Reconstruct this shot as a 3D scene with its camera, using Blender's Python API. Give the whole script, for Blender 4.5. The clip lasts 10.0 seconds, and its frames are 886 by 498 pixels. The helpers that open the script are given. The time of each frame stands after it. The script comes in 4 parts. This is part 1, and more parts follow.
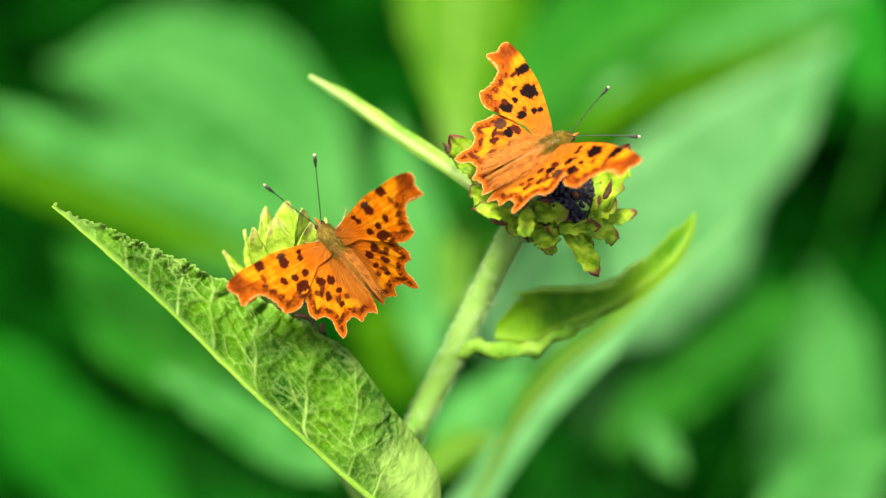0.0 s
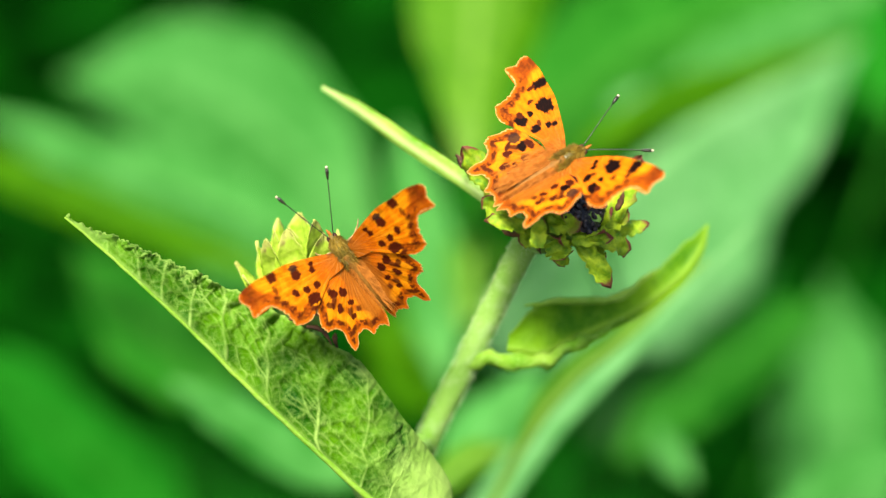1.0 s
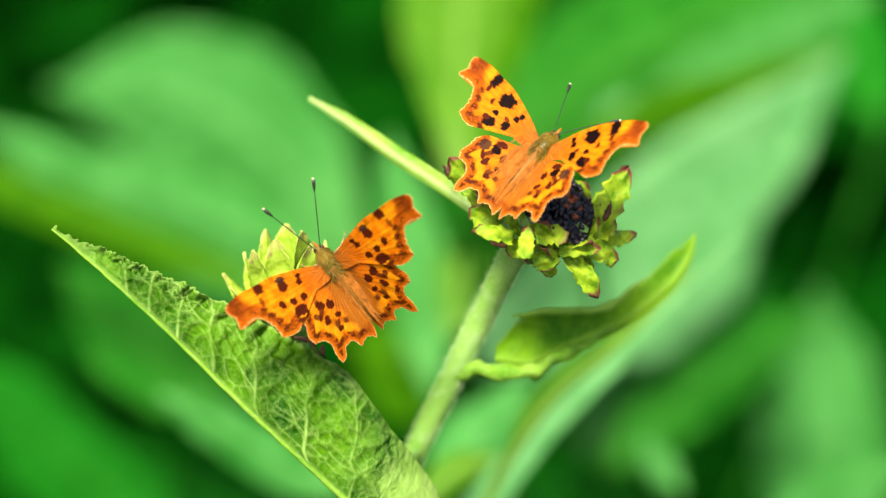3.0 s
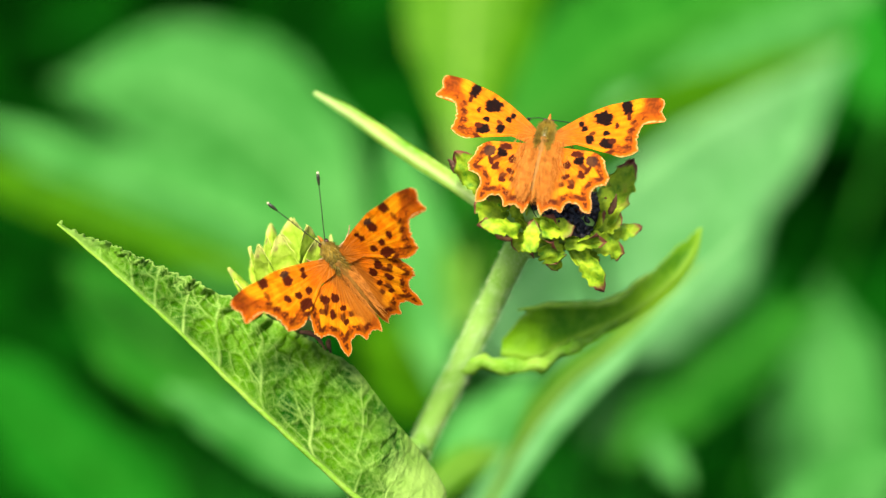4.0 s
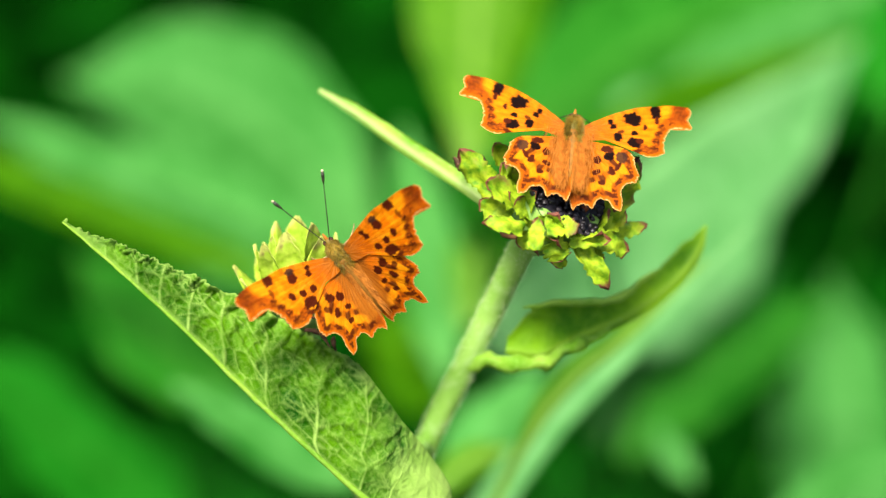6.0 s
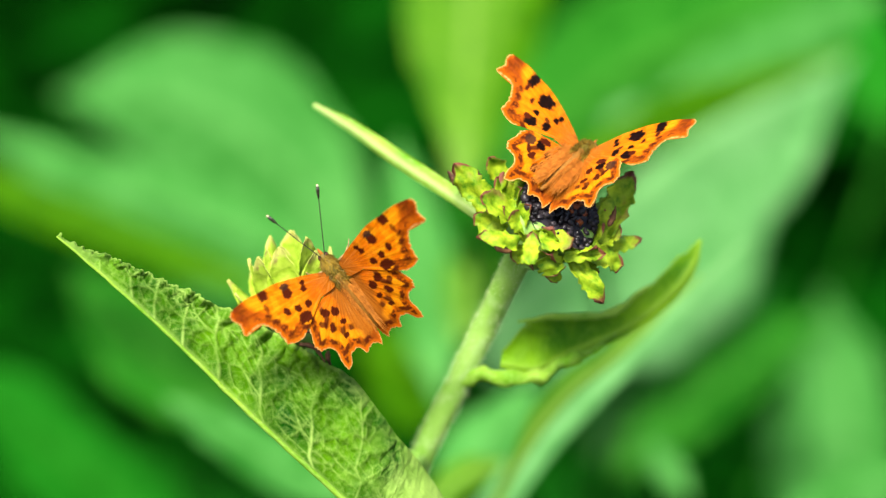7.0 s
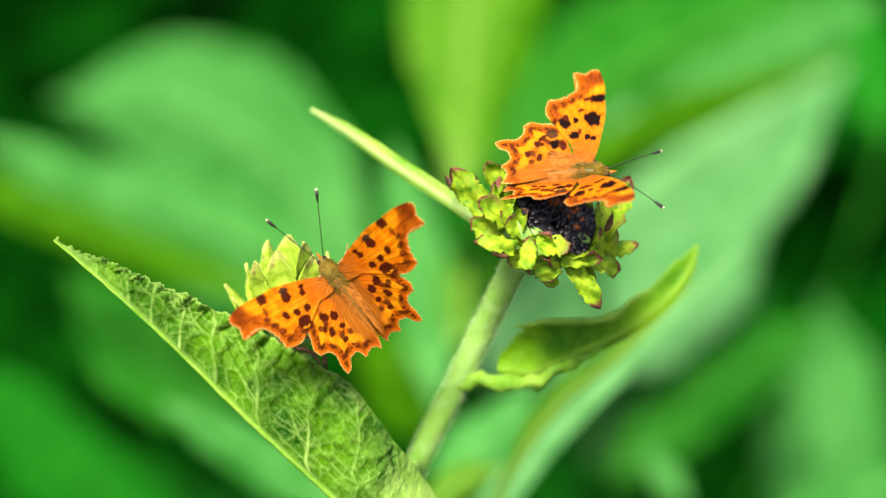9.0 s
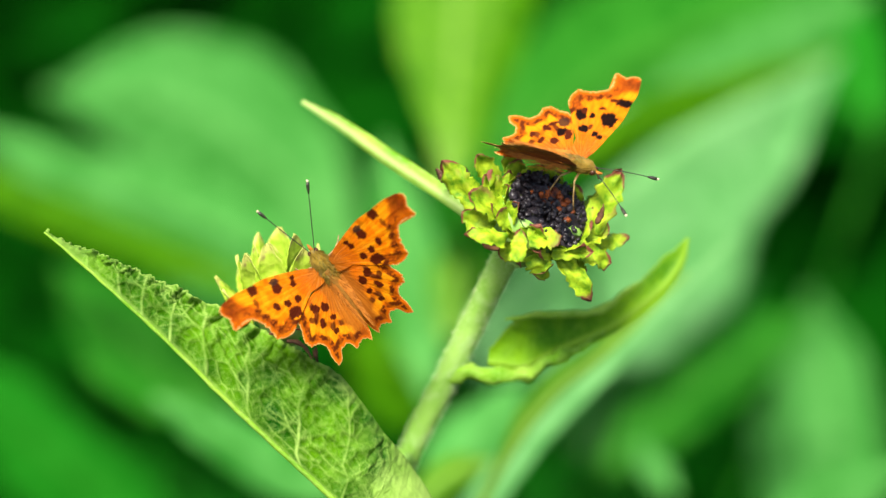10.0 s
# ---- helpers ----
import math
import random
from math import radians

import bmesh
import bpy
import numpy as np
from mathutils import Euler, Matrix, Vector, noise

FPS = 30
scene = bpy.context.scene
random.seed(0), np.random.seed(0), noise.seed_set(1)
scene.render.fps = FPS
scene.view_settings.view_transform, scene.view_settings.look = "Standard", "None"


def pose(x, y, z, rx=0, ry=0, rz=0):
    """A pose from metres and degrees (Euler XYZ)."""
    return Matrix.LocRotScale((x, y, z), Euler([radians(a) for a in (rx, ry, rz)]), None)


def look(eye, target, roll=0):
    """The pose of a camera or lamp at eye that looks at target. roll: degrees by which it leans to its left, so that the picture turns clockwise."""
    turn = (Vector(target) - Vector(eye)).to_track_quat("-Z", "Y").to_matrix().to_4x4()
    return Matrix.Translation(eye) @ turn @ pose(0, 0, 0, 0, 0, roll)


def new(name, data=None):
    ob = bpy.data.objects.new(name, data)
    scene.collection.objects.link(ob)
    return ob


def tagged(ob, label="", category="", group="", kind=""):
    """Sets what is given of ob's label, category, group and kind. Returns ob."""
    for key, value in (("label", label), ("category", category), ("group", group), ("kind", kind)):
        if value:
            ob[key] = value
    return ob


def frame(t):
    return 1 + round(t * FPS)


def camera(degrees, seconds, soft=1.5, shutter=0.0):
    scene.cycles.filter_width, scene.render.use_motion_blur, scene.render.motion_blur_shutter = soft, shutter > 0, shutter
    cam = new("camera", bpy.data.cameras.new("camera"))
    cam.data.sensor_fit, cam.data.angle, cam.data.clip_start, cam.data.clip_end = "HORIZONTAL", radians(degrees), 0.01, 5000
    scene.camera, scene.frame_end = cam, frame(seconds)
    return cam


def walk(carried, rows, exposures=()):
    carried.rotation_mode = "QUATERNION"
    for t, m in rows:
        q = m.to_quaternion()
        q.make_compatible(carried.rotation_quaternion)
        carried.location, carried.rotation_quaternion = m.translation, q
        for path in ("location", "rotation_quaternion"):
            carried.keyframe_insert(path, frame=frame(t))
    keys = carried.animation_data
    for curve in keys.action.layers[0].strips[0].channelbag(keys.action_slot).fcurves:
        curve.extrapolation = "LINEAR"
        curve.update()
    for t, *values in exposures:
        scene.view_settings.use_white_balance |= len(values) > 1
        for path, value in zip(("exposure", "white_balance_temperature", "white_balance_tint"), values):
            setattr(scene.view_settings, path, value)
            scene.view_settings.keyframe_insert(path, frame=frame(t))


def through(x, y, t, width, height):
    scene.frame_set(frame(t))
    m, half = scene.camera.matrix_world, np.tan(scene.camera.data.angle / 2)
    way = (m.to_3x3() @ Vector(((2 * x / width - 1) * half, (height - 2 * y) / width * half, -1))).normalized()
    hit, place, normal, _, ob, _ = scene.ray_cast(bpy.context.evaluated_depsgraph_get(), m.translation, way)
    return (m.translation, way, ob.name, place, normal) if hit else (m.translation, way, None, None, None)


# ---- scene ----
# A garden plant with two orange butterflies on it, seen from close by through a long lens.
# Lengths of the small things are given in eighths of a millimetre (E).
E = 0.000125
NEAR = 0.461                     # the camera's distance from the butterflies, metres
TILT = -28.0                     # the camera looks down by this much
HEART = Vector((0.0, 0.0, 1.25))  # the middle of the plane in which the butterflies sit
VIEW = pose(0, 0, 0, 90 + TILT, 0, 0).to_3x3()
EYE = HEART + VIEW @ Vector((0, 0, NEAR))

cam = camera(24.0, 10.0, soft=1.4)
cam.data.dof.use_dof = True
cam.data.dof.focus_distance = NEAR - 0.003
cam.data.dof.aperture_fstop = 4.7
# seconds, tilt up, turn left, lean left in degrees, and the drift across and up in millimetres
SWAY = [
    (0, 0.0000, 0.0000, 0.000, 0.00, -0.00),
    (0.5, 0.4896, 0.0708, 0.041, -0.01, 1.04),
    (1, 0.2566, 0.3396, 0.040, 0.04, 0.46),
    (1.5, 0.3354, 0.1761, 0.039, -0.20, 0.58),
    (2, 0.2534, 0.0614, -0.153, -0.43, -0.01),
    (2.5, 0.4931, -0.0295, -0.050, -0.13, 1.10),
    (3.8, 0.4530, 0.1678, -0.277, 0.44, 0.65),
    (4, 0.3598, 0.1989, -0.277, 0.44, 0.65),
    (4.5, 0.4290, 0.2281, -0.378, 0.54, 0.44),
    (5, 0.2375, 0.3414, -0.356, 1.31, 0.72),
    (5.2, 0.2375, 0.3724, -0.356, 1.31, 0.72),
    (5.5, 0.2312, 0.3254, -0.273, 1.60, 1.33),
    (5.7, 0.1691, 0.4497, -0.273, 1.60, 1.33),
    (6.8, 0.5661, 0.4662, -0.315, 1.36, 1.10),
    (7, 0.6360, 0.2953, -0.315, 1.36, 1.10),
    (7.5, 0.9334, 0.2618, -0.503, 1.21, 1.60),
    (8, 1.0350, 0.3630, -0.418, 2.35, 1.24),
    (8.5, 0.8258, 0.3459, -0.247, 1.33, 0.89),
    (9, 0.7710, 0.1979, -0.194, 1.24, 1.07),
    (9.5, 0.6329, -0.1058, -0.067, 0.86, 0.78),
    (10, 0.6151, -0.0763, -0.128, 1.07, 0.65),
]
BASE = Matrix.Translation(EYE) @ VIEW.to_4x4()
walk(cam, [(t, BASE @ pose(dx / 1000, dy / 1000, 0, up, turn, lean)) for t, up, turn, lean, dx, dy in SWAY])

# ---- light: a bright, hazy sky and a soft sun high overhead, a little behind the camera
SUN_UP, SUN_SIDE = 63.0, 205.0   # degrees: height, and bearing (clockwise from +y)
world = bpy.data.worlds.new("sky")
scene.world = world
world.use_nodes = True
wt = world.node_tree
sky = wt.nodes.new("ShaderNodeTexSky")
sky.sky_type, sky.sun_disc = "NISHITA", False
sky.sun_elevation, sky.sun_rotation = radians(SUN_UP), radians(SUN_SIDE)
sky.air_density, sky.dust_density, sky.ozone_density = 1.0, 4.0, 1.0
wt.links.new(sky.outputs[0], wt.nodes["Background"].inputs["Color"])
wt.nodes["Background"].inputs["Strength"].default_value = 0.13
sun = bpy.data.lights.new("sun", "SUN")
sun.energy, sun.angle, sun.color = 4.4, radians(18), (1.0, 0.95, 0.86)
sun_ob = new("sun", sun)
sun_dir = Vector((math.sin(radians(SUN_SIDE)) * math.cos(radians(SUN_UP)),
                  math.cos(radians(SUN_SIDE)) * math.cos(radians(SUN_UP)), math.sin(radians(SUN_UP))))
sun_ob.matrix_world = look(HEART + sun_dir * 5, HEART)
scene.view_settings.exposure = 0.84


# ---- places
def at(a, b, deep=0.0):
    """A place by its bearing: a across and b down in eighths of a millimetre at the butterflies' distance, deep millimetres beyond it."""
    s = (NEAR * 1000 + deep) / (NEAR * 1000)
    return HEART + VIEW @ Vector(((a - 784) * E * s, (441 - b) * E * s, -deep / 1000))


def way(right, up, deep):
    """A direction: across, up the slope of the view, and away from it."""
    return (VIEW @ Vector((right, up, -deep))).normalized()


def spline(points, n):
    """n + 1 points along a smooth line through the points."""
    p = [Vector(q) for q in points]
    p = [2 * p[0] - p[1]] + p + [2 * p[-1] - p[-2]]
    out = []
    for i in range(n + 1):
        f = i / n * (len(p) - 3)
        k = min(int(f), len(p) - 4)
        t = f - k
        a, b, c, d = p[k:k + 4]
        out.append(0.5 * (2 * b + (c - a) * t + (2 * a - 5 * b + 4 * c - d) * t * t + (3 * b - a - 3 * c + d) * t ** 3))
    return out


# ---- materials
def material(name):
    m = bpy.data.materials.new(name)
    m.use_nodes = True
    nt = m.node_tree
    return m, nt, nt.nodes["Principled BSDF"]


def node(nt, kind, **values):
    n = nt.nodes.new(kind)
    for key, v in values.items():
        n.inputs[key.replace("_", " ")].default_value = v
    return n


def ramp(nt, source, stops):
    r = nt.nodes.new("ShaderNodeValToRGB")
    while len(r.color_ramp.elements) < len(stops):
        r.color_ramp.elements.new(0.5)
    for e, (p, c) in zip(r.color_ramp.elements, stops):
        e.position, e.color = p, (*c, 1)
    nt.links.new(source, r.inputs[0])
    return r.outputs[0]


def blend(nt, factor, a, b, mode="MIX"):
    m = nt.nodes.new("ShaderNodeMix")
    m.data_type, m.blend_type = "RGBA", mode
    for slot, v in ((0, factor), (6, a), (7, b)):
        if isinstance(v, (int, float)):
            m.inputs[slot].default_value = v
        elif isinstance(v, tuple):
            m.inputs[slot].default_value = (*v, 1)
        else:
            nt.links.new(v, m.inputs[slot])
    return m.outputs[2]


def attribute(nt, name, out="Fac"):
    a = nt.nodes.new("ShaderNodeAttribute")
    a.attribute_name = name
    return a.outputs[out]


def texture(nt, kind, scale, vector=None, **more):
    n = nt.nodes.new(kind)
    n.inputs["Scale"].default_value = scale
    for key, v in more.items():
        n.inputs[key].default_value = v
    if vector is None:
        vector = nt.nodes.new("ShaderNodeTexCoord").outputs["Object"]
    nt.links.new(vector, n.inputs["Vector"])
    return n


def relief(nt, bsdf, height, distance, strength=1.0):
    b = nt.nodes.new("ShaderNodeBump")
    b.inputs["Strength"].default_value, b.inputs["Distance"].default_value = strength, distance
    nt.links.new(height, b.inputs["Height"])
    nt.links.new(b.outputs[0], bsdf.inputs["Normal"])
    return b


def leaf_material(name, dark, light, vein, net=0.35, gloss=0.5, through=0.3, net_scale=270.0, gleam=0.11, toned=0.0):
    """A living leaf: patchy green, pale ribs from the mesh, two sizes of netted veins, light that comes through."""
    m, nt, p = material(name)
    big = texture(nt, "ShaderNodeTexNoise", 70.0, Detail=4.0)
    fine = texture(nt, "ShaderNodeTexNoise", 900.0, Detail=3.0)
    warp = nt.nodes.new("ShaderNodeVectorMath")
    warp.operation = "MULTIPLY_ADD"
    nt.links.new(texture(nt, "ShaderNodeTexNoise", 130.0, Detail=3.0).outputs["Color"], warp.inputs[0])
    warp.inputs[1].default_value = (0.0045, 0.0045, 0.0045)
    nt.links.new(nt.nodes.new("ShaderNodeTexCoord").outputs["Object"], warp.inputs[2])
    nets = []
    for scale, wide in ((net_scale, 0.075), (net_scale * 2.3, 0.10)):
        cells = texture(nt, "ShaderNodeTexVoronoi", scale, warp.outputs[0])
        cells.feature = "DISTANCE_TO_EDGE"
        nets.append((ramp(nt, cells.outputs["Distance"], [(0.0, (1, 1, 1)), (wide * 0.4, (0.45, 0.45, 0.45)), (wide, (0, 0, 0))]), cells.outputs["Distance"]))
    tone = texture(nt, "ShaderNodeTexVoronoi", net_scale, warp.outputs[0])
    green = blend(nt, ramp(nt, big.outputs["Fac"], [(0.36, (0, 0, 0)), (0.64, (1, 1, 1))]), dark, light)
    shade = nt.nodes.new("ShaderNodeSeparateColor")
    nt.links.new(tone.outputs["Color"], shade.inputs[0])
    part_way = nt.nodes.new("ShaderNodeMath")
    part_way.operation = "MULTIPLY"
    part_way.inputs[1].default_value = toned
    nt.links.new(shade.outputs[0], part_way.inputs[0])
    green = blend(nt, part_way.outputs[0], green, dark)
    green = blend(nt, ramp(nt, fine.outputs["Fac"], [(0.45, (0, 0, 0)), (0.9, (0.3, 0.3, 0.3))]), green, vein)
    for (line, _), much in zip(nets, (1.0, 0.45)):
        k = nt.nodes.new("ShaderNodeMath")
        k.operation = "MULTIPLY"
        k.inputs[1].default_value = net * much
        nt.links.new(line, k.inputs[0])
        green = blend(nt, k.outputs[0], green, vein)
    green = blend(nt, attribute(nt, "vein"), green, vein)
    nt.links.new(green, p.inputs["Base Color"])
    p.inputs["Roughness"].default_value = gloss
    p.inputs["Specular IOR Level"].default_value = gleam
    rise = nt.nodes.new("ShaderNodeMath")
    rise.operation = "MULTIPLY_ADD"
    nt.links.new(nets[0][1], rise.inputs[0])
    rise.inputs[1].default_value = -4.0 if net > 0.3 else 0.0
    nt.links.new(fine.outputs["Fac"], rise.inputs[2])
    relief(nt, p, rise.outputs[0], 0.0005, 0.55)
    t = nt.nodes.new("ShaderNodeBsdfTranslucent")
    nt.links.new(blend(nt, 1.0, green, (1.0, 1.0, 0.45), "MULTIPLY"), t.inputs["Color"])
    mix = nt.nodes.new("ShaderNodeMixShader")
    mix.inputs[0].default_value = through
    nt.links.new(p.outputs[0], mix.inputs[1])
    nt.links.new(t.outputs[0], mix.inputs[2])
    nt.links.new(mix.outputs[0], nt.nodes["Material Output"].inputs["Surface"])
    return m


LEAF = leaf_material("leaf_near", (0.004, 0.068, 0.0004), (0.108, 0.295, 0.002), (0.42, 0.63, 0.13), 0.08, net_scale=420.0, gleam=0.06, toned=0.35)
LEAF_DEEP = leaf_material("leaf_upper_face", (0.048, 0.19, 0.001), (0.20, 0.43, 0.005), (0.24, 0.45, 0.03), 0.12)
LEAF_LOW = leaf_material("leaf_low", (0.003, 0.110, 0.002), (0.011, 0.190, 0.008), (0.03, 0.23, 0.015), 0.1, 0.6, gleam=0.03)
LEAF_RIM = leaf_material("leaf_pale_side", (0.14, 0.36, 0.012), (0.32, 0.54, 0.05), (0.52, 0.68, 0.22), 0.12)
LEAF_PALE = leaf_material("leaf_felted", (0.020, 0.172, 0.014), (0.076, 0.310, 0.056), (0.13, 0.40, 0.09), 0.1, 0.55, gleam=0.05)
LEAF_MID = leaf_material("leaf_green", (0.005, 0.120, 0.003), (0.030, 0.222, 0.014), (0.07, 0.29, 0.03), 0.1, 0.6, gleam=0.03)
LEAF_LIGHT = leaf_material("leaf_felted_light", (0.070, 0.28, 0.060), (0.180, 0.46, 0.148), (0.24, 0.53, 0.18), 0.1, 0.5, gleam=0.06)
LEAF_YELLOW = leaf_material("leaf_young", (0.042, 0.165, 0.002), (0.100, 0.27, 0.010), (0.24, 0.43, 0.07), 0.1, gleam=0.05)
LEAF_OLIVE = leaf_material("leaf_olive", (0.018, 0.105, 0.0005), (0.046, 0.18, 0.001), (0.09, 0.24, 0.004), 0.1, 0.6, gleam=0.03)
# near-black base colour puts the shade of the gaps into the leaves
LEAF_PAINTED_SHADE = leaf_material("leaf_painted_shade", (0.0004, 0.018, 0.0004), (0.0012, 0.045, 0.0010), (0.003, 0.06, 0.0015), 0.0, 0.8, 0.1, gleam=0.01)


def stem_material():
    m, nt, p = material("hairy_stem")
    along = texture(nt, "ShaderNodeTexNoise", 260.0, Detail=4.0)
    patch = texture(nt, "ShaderNodeTexNoise", 60.0)
    c = blend(nt, ramp(nt, patch.outputs["Fac"], [(0.35, (0, 0, 0)), (0.7, (1, 1, 1))]), (0.17, 0.36, 0.036), (0.30, 0.51, 0.10))
    c = blend(nt, ramp(nt, along.outputs["Fac"], [(0.5, (0, 0, 0)), (0.8, (0.6, 0.6, 0.6))]), c, (0.42, 0.60, 0.24))
    nt.links.new(c, p.inputs["Base Color"])
    p.inputs["Roughness"].default_value = 0.6
    p.inputs["Specular IOR Level"].default_value = 0.25
    relief(nt, p, along.outputs["Fac"], 0.0004)
    return m


STEM = stem_material()


def bract_material(name, dark, light, red):
    """Green scale with a wine-red, brown-edged tip ("tip" runs from 0 at the foot to 1)."""
    m, nt, p = material(name)
    n = texture(nt, "ShaderNodeTexNoise", 300.0, Detail=6.0, Roughness=0.62)
    g = blend(nt, ramp(nt, n.outputs["Fac"], [(0.36, (0, 0, 0)), (0.66, (1, 1, 1))]), dark, light)
    add = nt.nodes.new("ShaderNodeMath")
    add.operation = "MULTIPLY_ADD"
    nt.links.new(n.outputs["Fac"], add.inputs[0])
    add.inputs[1].default_value = 0.5
    nt.links.new(attribute(nt, "tip"), add.inputs[2])
    mask = nt.nodes.new("ShaderNodeMapRange")
    mask.inputs["From Min"].default_value, mask.inputs["From Max"].default_value = 1.08, 1.17
    nt.links.new(add.outputs[0], mask.inputs["Value"])
    c = blend(nt, mask.outputs[0], g, red)
    brown = texture(nt, "ShaderNodeTexNoise", 150.0, Detail=5.0)
    c = blend(nt, ramp(nt, brown.outputs["Fac"], [(0.56, (0, 0, 0)), (0.66, (0.8, 0.8, 0.8))]), c, (0.10, 0.05, 0.02))
    nt.links.new(c, p.inputs["Base Color"])
    p.inputs["Roughness"].default_value = 0.55
    p.inputs["Specular IOR Level"].default_value = 0.16
    relief(nt, p, n.outputs["Fac"], 0.0005)
    return m


BRACT = bract_material("bract", (0.060, 0.18, 0.003), (0.40, 0.52, 0.018), (0.16, 0.050, 0.028))
BRACT_FRESH = bract_material("bract_fresh", (0.26, 0.42, 0.016), (0.50, 0.64, 0.075), (0.44, 0.46, 0.10))


def plain(name, dark, light, scale, rough=0.7, bump=0.0003):
    m, nt, p = material(name)
    n = texture(nt, "ShaderNodeTexNoise", scale, Detail=5.0)
    nt.links.new(ramp(nt, n.outputs["Fac"], [(0.35, dark), (0.68, light)]), p.inputs["Base Color"])
    p.inputs["Roughness"].default_value = rough
    p.inputs["Specular IOR Level"].default_value = 0.3
    relief(nt, p, n.outputs["Fac"], bump)
    return m


DISC = plain("withered_disc", (0.002, 0.0015, 0.002), (0.036, 0.029, 0.033), 330.0, 0.36, 0.0006)
DISC_RUST = plain("withered_floret", (0.06, 0.012, 0.004), (0.30, 0.07, 0.01), 500.0, 0.6)
SOIL = plain("soil", (0.004, 0.004, 0.002), (0.016, 0.014, 0.008), 30.0, 0.9, 0.01)
FUR = plain("golden_fur", (0.11, 0.070, 0.004), (0.30, 0.19, 0.015), 420.0, 0.6, 0.0001)
THORAX = plain("olive_thorax", (0.085, 0.066, 0.004), (0.20, 0.165, 0.025), 260.0, 0.36, 0.0002)
FUR_TAN = plain("tan_hair", (0.36, 0.115, 0.008), (0.54, 0.19, 0.018), 900.0, 0.7, 0.0001)
HAIR = plain("plant_hair", (0.38, 0.54, 0.20), (0.58, 0.70, 0.36), 400.0, 0.7, 0.0001)
DRY = plain("withered_brown", (0.035, 0.014, 0.006), (0.17, 0.075, 0.03), 300.0, 0.7, 0.0003)
OCHRE = plain("ochre_abdomen", (0.16, 0.062, 0.005), (0.34, 0.145, 0.014), 330.0, 0.7, 0.0002)
DARK_HORN = plain("dark_horn", (0.012, 0.010, 0.006), (0.05, 0.05, 0.03), 900.0, 0.35, 0.0001)
PALE_TIP = plain("pale_tip", (0.5, 0.42, 0.25), (0.75, 0.65, 0.42), 900.0, 0.5, 0.0001)
EYE_GLOSS = plain("eye", (0.04, 0.015, 0.008), (0.10, 0.04, 0.02), 1500.0, 0.15, 0.00005)
LEG = plain("leg", (0.22, 0.13, 0.04), (0.48, 0.33, 0.12), 900.0, 0.5, 0.0001)


def wing_material():
    m, nt, p = material("wing_scales")
    c = attribute(nt, "scales", "Color")
    n = texture(nt, "ShaderNodeTexNoise", 2600.0, Detail=2.0)
    c = blend(nt, 0.35, c, ramp(nt, n.outputs["Fac"], [(0.3, (0.62, 0.55, 0.5)), (0.7, (1.0, 1.0, 1.0))]), "MULTIPLY")
    nt.links.new(c, p.inputs["Base Color"])
    p.inputs["Roughness"].default_value = 0.62
    p.inputs["Specular IOR Level"].default_value = 0.05
    relief(nt, p, n.outputs["Fac"], 0.00012, 0.6)
    t = nt.nodes.new("ShaderNodeBsdfTranslucent")
    nt.links.new(c, t.inputs["Color"])
    mix = nt.nodes.new("ShaderNodeMixShader")
    mix.inputs[0].default_value = 0.18
    nt.links.new(p.outputs[0], mix.inputs[1])
    nt.links.new(t.outputs[0], mix.inputs[2])
    nt.links.new(mix.outputs[0], nt.nodes["Material Output"].inputs["Surface"])
    return m


WING = wing_material()
WING_UNDER = plain("wing_underside", (0.12, 0.022, 0.004), (0.40, 0.095, 0.014), 420.0, 0.7, 0.0001)


# ---- mesh helpers
def smooth_step(a, b, x):
    t = min(1.0, max(0.0, (x - a) / (b - a)))
    return t * t * (3 - 2 * t)


def mesh_of(name, verts, faces, mats, smooth=True, slots=None, values=None):
    me = bpy.data.meshes.new(name)
    me.from_pydata([tuple(v) for v in verts], [], faces)
    for m in mats:
        me.materials.append(m)
    if smooth:
        me.polygons.foreach_set("use_smooth", [True] * len(me.polygons))
    if slots is not None:
        me.polygons.foreach_set("material_index", slots)
    for key, (kind, data) in (values or {}).items():
        a = me.attributes.new(key, kind, "POINT")
        a.data.foreach_set("color" if kind == "FLOAT_COLOR" else "value", np.asarray(data, dtype=float).ravel())
    me.update()
    return me


def hang(name, me, parent=None, label="", m=None):
    """Links a mesh as one object, under a thing or a part."""
    ob = new(name, me)
    if parent is not None:
        ob.parent = parent
    if m is not None:
        ob.matrix_basis = m
    return tagged(ob, label)


def root(name, place, label, category, **more):
    ob = new(name)
    ob.location = place
    ob.empty_display_size = 0.01
    return tagged(ob, label, category, **more)


def tube(points, radii, sides=10, caps=True):
    """Vertices and faces of a round tube along the points."""
    verts, faces, n = [], [], len(points)
    ref = Vector((0.31, 0.22, 0.92))
    for i, p in enumerate(points):
        t = (points[min(i + 1, n - 1)] - points[max(i - 1, 0)]).normalized()
        if abs(t.dot(ref)) > 0.95:
            ref = Vector((0.9, -0.3, 0.2))
        x = (ref - t * ref.dot(t)).normalized()
        y = t.cross(x)
        ref = x
        r = radii[i] if not isinstance(radii, float) else radii
        for k in range(sides):
            a = 2 * math.pi * k / sides
            verts.append(p + (x * math.cos(a) + y * math.sin(a)) * r)
    for i in range(n - 1):
        for k in range(sides):
            faces.append((i * sides + k, i * sides + (k + 1) % sides, (i + 1) * sides + (k + 1) % sides, (i + 1) * sides + k))
    if caps:
        faces.append(tuple(range(sides))[::-1])
        faces.append(tuple((n - 1) * sides + k for k in range(sides)))
    return verts, faces


